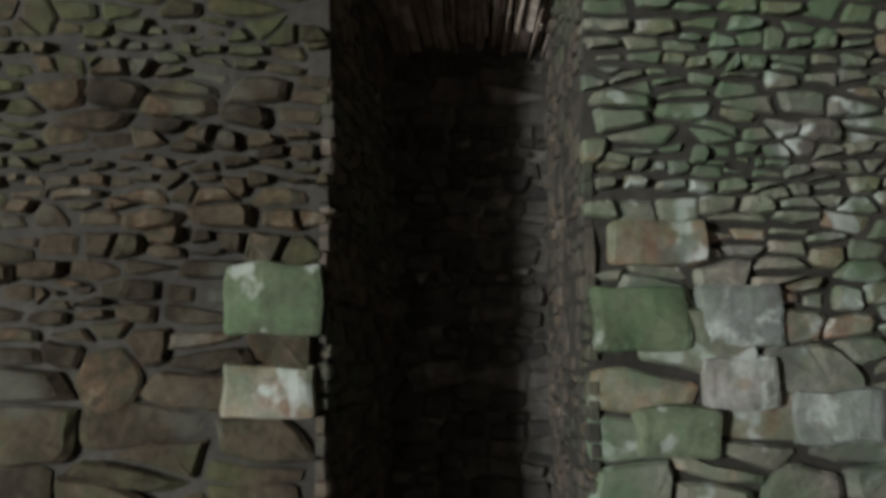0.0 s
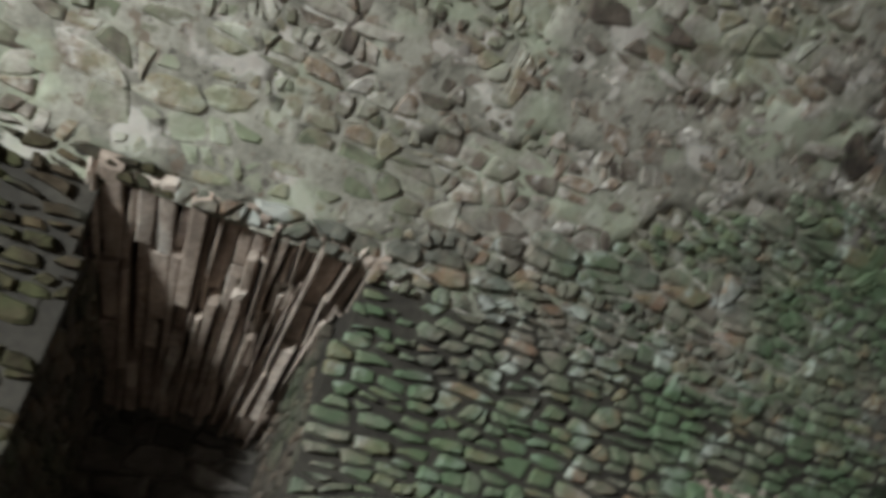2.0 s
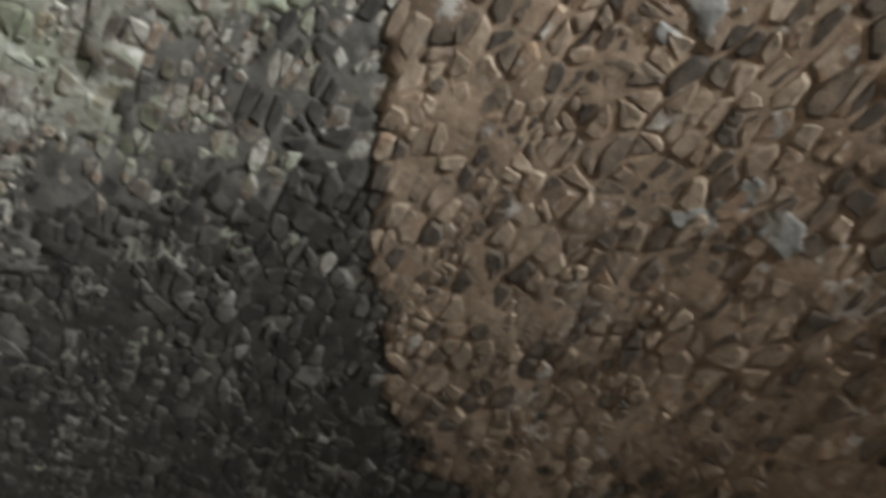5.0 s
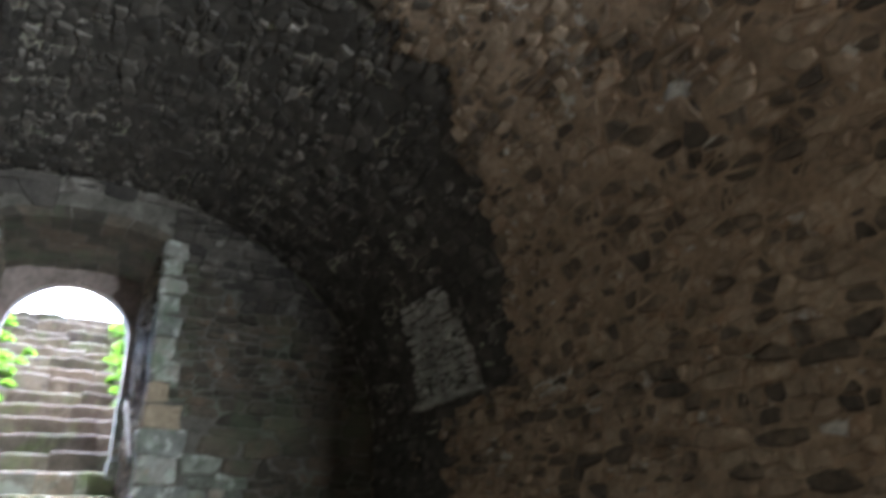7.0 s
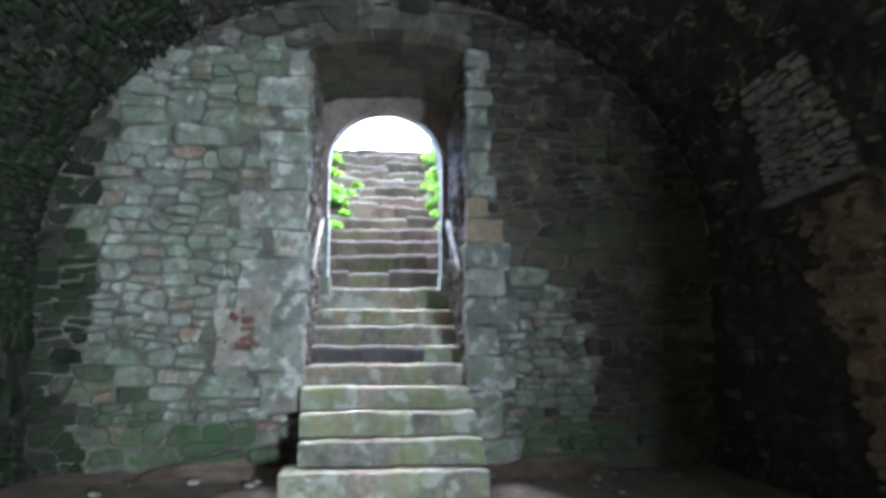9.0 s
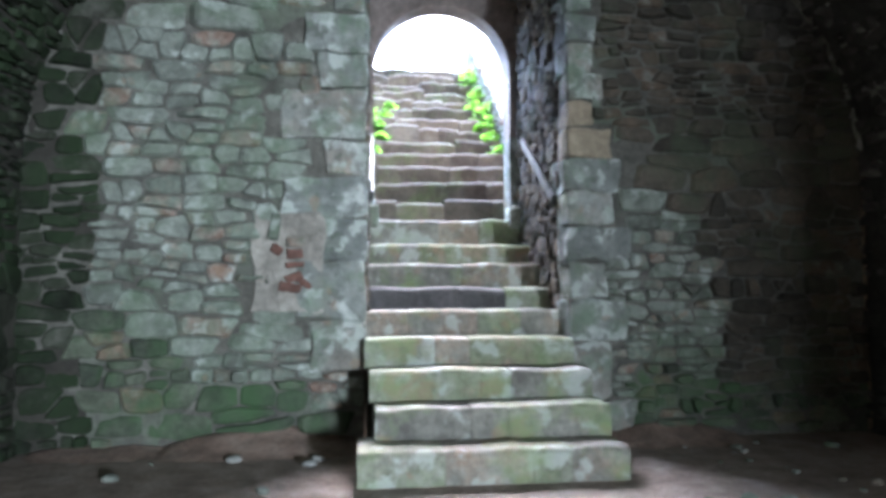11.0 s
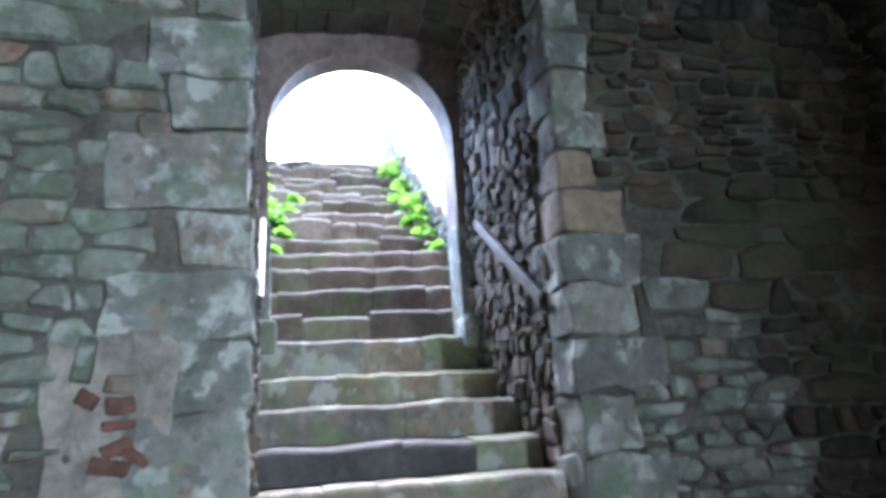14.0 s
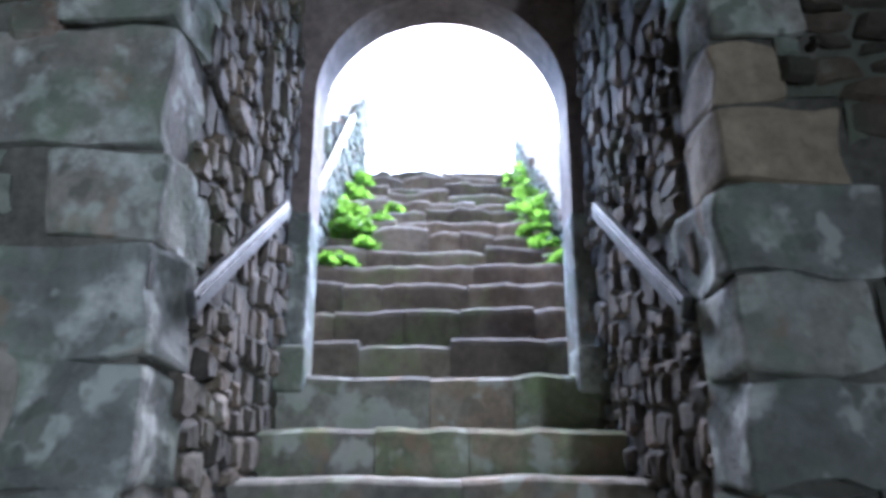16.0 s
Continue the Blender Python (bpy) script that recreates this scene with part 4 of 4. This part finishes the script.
# ---- patch of bricks in pale mortar beside the doorway ----
def brick_patch():
    x0, x1, z0, z1 = BRICK_AT
    thing = tagged(new("brick_patch"), "old repair of red bricks set in pale mortar in the wall", "brick repair")
    bed = block_bm((x1 - x0 + 0.04, 0.05, z1 - z0 + 0.04), 0.01, 0.05, 6, at=((x0 + x1) / 2, -0.014, (z0 + z1) / 2))
    part("mortar_bed", bed, M_pale_mortar, thing, "pale lime mortar")
    for x, z, w, h, turn in ((-1.45, 1.66, 0.07, 0.2, 12), (-1.32, 1.56, 0.15, 0.07, 4), (-1.31, 1.465, 0.13, 0.075, 0), (-1.45, 1.5, 0.09, 0.07, 30), (-1.31, 1.38, 0.12, 0.05, 2), (-1.33, 1.29, 0.12, 0.07, -25), (-1.36, 1.2, 0.16, 0.07, 10), (-1.24, 1.24, 0.12, 0.05, 35)):
        bm = block_bm((w, 0.06, h), 0.012, 0.03, 2)
        bmesh.ops.transform(bm, matrix=pose(x, -0.028, z - 0.03, 0, turn, 0), verts=bm.verts)
        part("brick", bm, M_wall if z > 1.5 and w != 0.09 else M_brick, thing)


brick_patch()

# ---- blocked slit of pale stones in the side wall ----
def pale_patch():
    thing = tagged(new("blocked_slit"), "blocked opening filled with pale limewashed stones", "blocked opening")
    foot = S_END - 2.42
    inside = lambda u, v: foot - 0.97 < v < foot + 0.05 and -2.52 + (foot - v) * 0.2 < u < -1.22 - (foot - v) * 0.32
    st = stone_cells(seed_rows(-2.7, -1.0, foot - 1.0, foot + 0.05, (0.05, 0.13), (0.8, 2.2), 45, 0.3), 0.4, 1.5, 0.02, inside, chop=0.1)
    lay_stones(st, lambda u, v, h: hall(v, u, h + 0.03), M_white, thing, 46, depth=(0.015, 0.05), pick=lambda u, v: True, flip=True)
    bed = render_coat("lime_bed", lambda s, y: inside(y, s), M_mid_mortar, 0.02, foot - 1.0, foot + 0.06, -2.6, -1.1, 0.05)
    bed.parent = thing
    bm = bmesh.new()
    ys = np.linspace(-2.55, -1.2, 12)
    rows = []
    for v, h in ((foot + 0.0, 0.0), (foot + 0.0, 0.05), (foot + 0.04, 0.055), (foot + 0.06, 0.0)):
        rows.append([bm.verts.new(hall(v + 0.05 * (y + 1.8) * 0.4 + 0.015 * noise.noise((y * 6, 0, 0)), y, h)) for y in ys])
    for a, b in zip(rows, rows[1:]):
        for k in range(len(ys) - 1):
            bm.faces.new((a[k], a[k + 1], b[k + 1], b[k]))
    part("sill", bm, M_white, thing, "pale stone sill")


pale_patch()

# ---- handrails ----
def handrail(p, q, label, bracket_out):
    thing = tagged(new("handrail"), label, "handrail", "handrails by the doorway")
    p, q = Vector(p), Vector(q)
    d = (q - p)
    bm = block_bm((0.035, d.length, 0.075), 0.006)
    turn = d.to_track_quat("Y", "Z").to_matrix().to_4x4()
    bmesh.ops.transform(bm, matrix=Matrix.Translation((p + q) / 2) @ turn, verts=bm.verts)
    part("rail", bm, M_rail, thing, smooth=False)
    bm = block_bm((0.012, d.length * 0.97, 0.012), 0.003)
    bmesh.ops.transform(bm, matrix=Matrix.Translation((p + q) / 2) @ turn @ Matrix.Translation((-0.02 * bracket_out, 0, 0.01)), verts=bm.verts)
    part("rib", bm, M_rail, thing)
    for f in (0.06, 0.94):
        c = p + d * f
        bm = block_bm((0.07, 0.05, 0.05), 0.006, at=(c.x + bracket_out * 0.04, c.y, c.z - 0.05))
        part("bracket", bm, M_rail, thing)


handrail((-0.75, 0.2, 1.90), (-0.74, 1.36, 2.62), "grey steel handrail on the rubble reveal", -1)
handrail((0.75, 0.26, 1.90), (0.74, 1.36, 2.62), "grey steel handrail on the rubble reveal", 1)
handrail((-0.84, 2.5, 3.05), (-0.86, 4.6, 4.75), "grey steel handrail on the outdoor stair wall", -1)

# ---- door frame posts: chamfered lower stones standing on the threshold ----
for side in (-1, 1):
    thing = tagged(new("door_post"), "smooth grey stone door post on the threshold", "door post", "door posts")
    bm = block_bm((0.12, 0.3, 0.86), 0.02, 0.006, 1, at=(side * 0.745, D_Y + 0.12, T_Z + 0.43))
    part("shaft", bm, M_quoin, thing)
    bm = block_bm((0.16, 0.26, 0.22), 0.03, 0.01, 1, at=(side * 0.73, D_Y - 0.06, T_Z + 0.02))
    part("foot", bm, M_quoin, thing)

# ---- plants on the outdoor steps ----
def plant(x, y, z, size, seed, label):
    r = random.Random(seed)
    thing = tagged(new("fern_clump"), label, "plant", "plants beside the outdoor steps")
    verts, faces, sv, sf = [], [], [], []
    for _ in range(int(150 * size / 0.3)):
        a, e = r.uniform(0, 2 * math.pi), r.uniform(0.1, 1.4)
        rad = size * r.uniform(0.35, 1.0)
        c = Vector((x + rad * math.cos(a) * math.cos(e), y + rad * math.sin(a) * math.cos(e) * 1.2, z + rad * math.sin(e) * 0.9))
        m = Matrix.Translation(c) @ Euler((r.uniform(-0.9, 0.9), r.uniform(-0.9, 0.9), r.uniform(0, 6.3))).to_matrix().to_4x4()
        s, base = r.uniform(0.024, 0.058), len(verts)
        lobes = 7
        verts.append(tuple(m @ Vector((0, 0, -s * 0.2))))
        for k in range(lobes * 2):
            t = 2 * math.pi * k / (lobes * 2)
            q = s * (1.0 if k % 2 else 0.72)
            verts.append(tuple(m @ Vector((q * math.cos(t), q * math.sin(t), s * 0.12 * (k % 2)))))
        for k in range(lobes * 2):
            faces.append((base, base + 1 + k, base + 1 + (k + 1) % (lobes * 2)))
        if r.random() < 0.25:
            root, b0 = Vector((x, y, z - 0.02)), len(sv)
            for pnt in (root, c):
                for dx, dy in ((0.003, 0), (-0.002, 0.003), (-0.002, -0.003)):
                    sv.append((pnt.x + dx, pnt.y + dy, pnt.z))
            sf += [(b0 + k, b0 + (k + 1) % 3, b0 + 3 + (k + 1) % 3, b0 + 3 + k) for k in range(3)]
    link_mesh("leaves", verts, faces, M_leaf, thing)["kind"] = "stuff"
    link_mesh("stems", sv, sf, M_leaf, thing)["kind"] = "stuff"


for i, (x, k, size) in enumerate(((-0.78, 4, 0.15), (-0.74, 6, 0.2), (-0.82, 7, 0.27), (-0.5, 7, 0.14), (-0.42, 8, 0.11), (-0.84, 9, 0.22), (-0.86, 11, 0.2), (0.84, 5, 0.17), (0.86, 6, 0.22), (0.9, 7, 0.3), (0.76, 8, 0.16), (0.9, 9, 0.28), (0.92, 11, 0.34), (-0.56, 5, 0.12), (-0.62, 6, 0.13), (-0.3, 6, 0.07), (-0.66, 4, 0.09), (0.84, 4, 0.14), (0.72, 6, 0.1))):
    plant(x, OUT_YS[k - 1] + 0.16, OUT_ZS[k - 1], size, 300 + i, "bright green leafy clump growing on the steps" if size < 0.3 else "large bright green leafy clump against the stair wall")

# ---- loose stones on the earth floor ----
def pebbles():
    r = random.Random(77)
    for i in range(34):
        x, y = r.choice((r.uniform(-2.6, -0.95), r.uniform(0.95, 2.9), r.uniform(0.95, 2.2))), r.uniform(-2.4, -0.12)
        s = r.uniform(0.012, 0.045)
        bm = bmesh.new()
        bmesh.ops.create_icosphere(bm, subdivisions=2, radius=s)
        off = Vector((i * 3.1, 0, 0))
        for v in bm.verts:
            v.co = Vector((v.co.x * 1.3, v.co.y, v.co.z * 0.6)) + noise.noise_vector(v.co * 20 + off) * s * 0.35
        bmesh.ops.transform(bm, matrix=pose(x, y, s * 0.35, 0, 0, r.uniform(0, 180)), verts=bm.verts)
        tagged(part("pebble", bm, M_white if i % 4 == 0 else M_wall, smooth=True), "small loose stone lying on the earth floor", "stone", "loose stones on the floor")


pebbles()


# ---- low heaps of earth and rubble against the end wall, beside the steps ----
def earth_heap(x0, x1, height, seed, label):
    bm = bmesh.new()
    nx, ny = 22, 9
    rows = []
    for i in range(nx + 1):
        x = x0 + (x1 - x0) * i / nx
        row = []
        for j in range(ny + 1):
            d = j / ny
            fall = (1 - d) ** 1.6 * math.sin(math.pi * min(1, max(0, i / nx))) ** 0.6
            z = height * fall * (1 + 0.35 * noise.noise((x * 4, d * 3, seed))) + 0.012 * noise.noise((x * 16, d * 9, seed)) - 0.012
            row.append(bm.verts.new((x, 0.02 - 0.55 * d - 0.06 * noise.noise((x * 3, seed, 0)) * d, z)))
        rows.append(row)
    for a, b in zip(rows, rows[1:]):
        for j in range(ny):
            bm.faces.new((a[j], b[j], b[j + 1], a[j + 1]))
    rim = [r[0] for r in rows]
    base = [bm.verts.new((v.co.x, v.co.y, -0.03)) for v in rim]
    for k in range(len(rim) - 1):
        bm.faces.new((rim[k], rim[k + 1], base[k + 1], base[k]))
    tagged(part("earth_heap", bm, M_earth, smooth=True), label, "earth", "earth along the wall")


earth_heap(-2.3, -0.72, 0.17, 3.0, "low heap of reddish earth against the wall beside the steps")
earth_heap(0.74, 2.2, 0.13, 9.0, "low heap of reddish earth against the wall beside the steps")
earth_heap(-3.2, -2.1, 0.07, 15.0, "thin bank of earth along the foot of the wall")
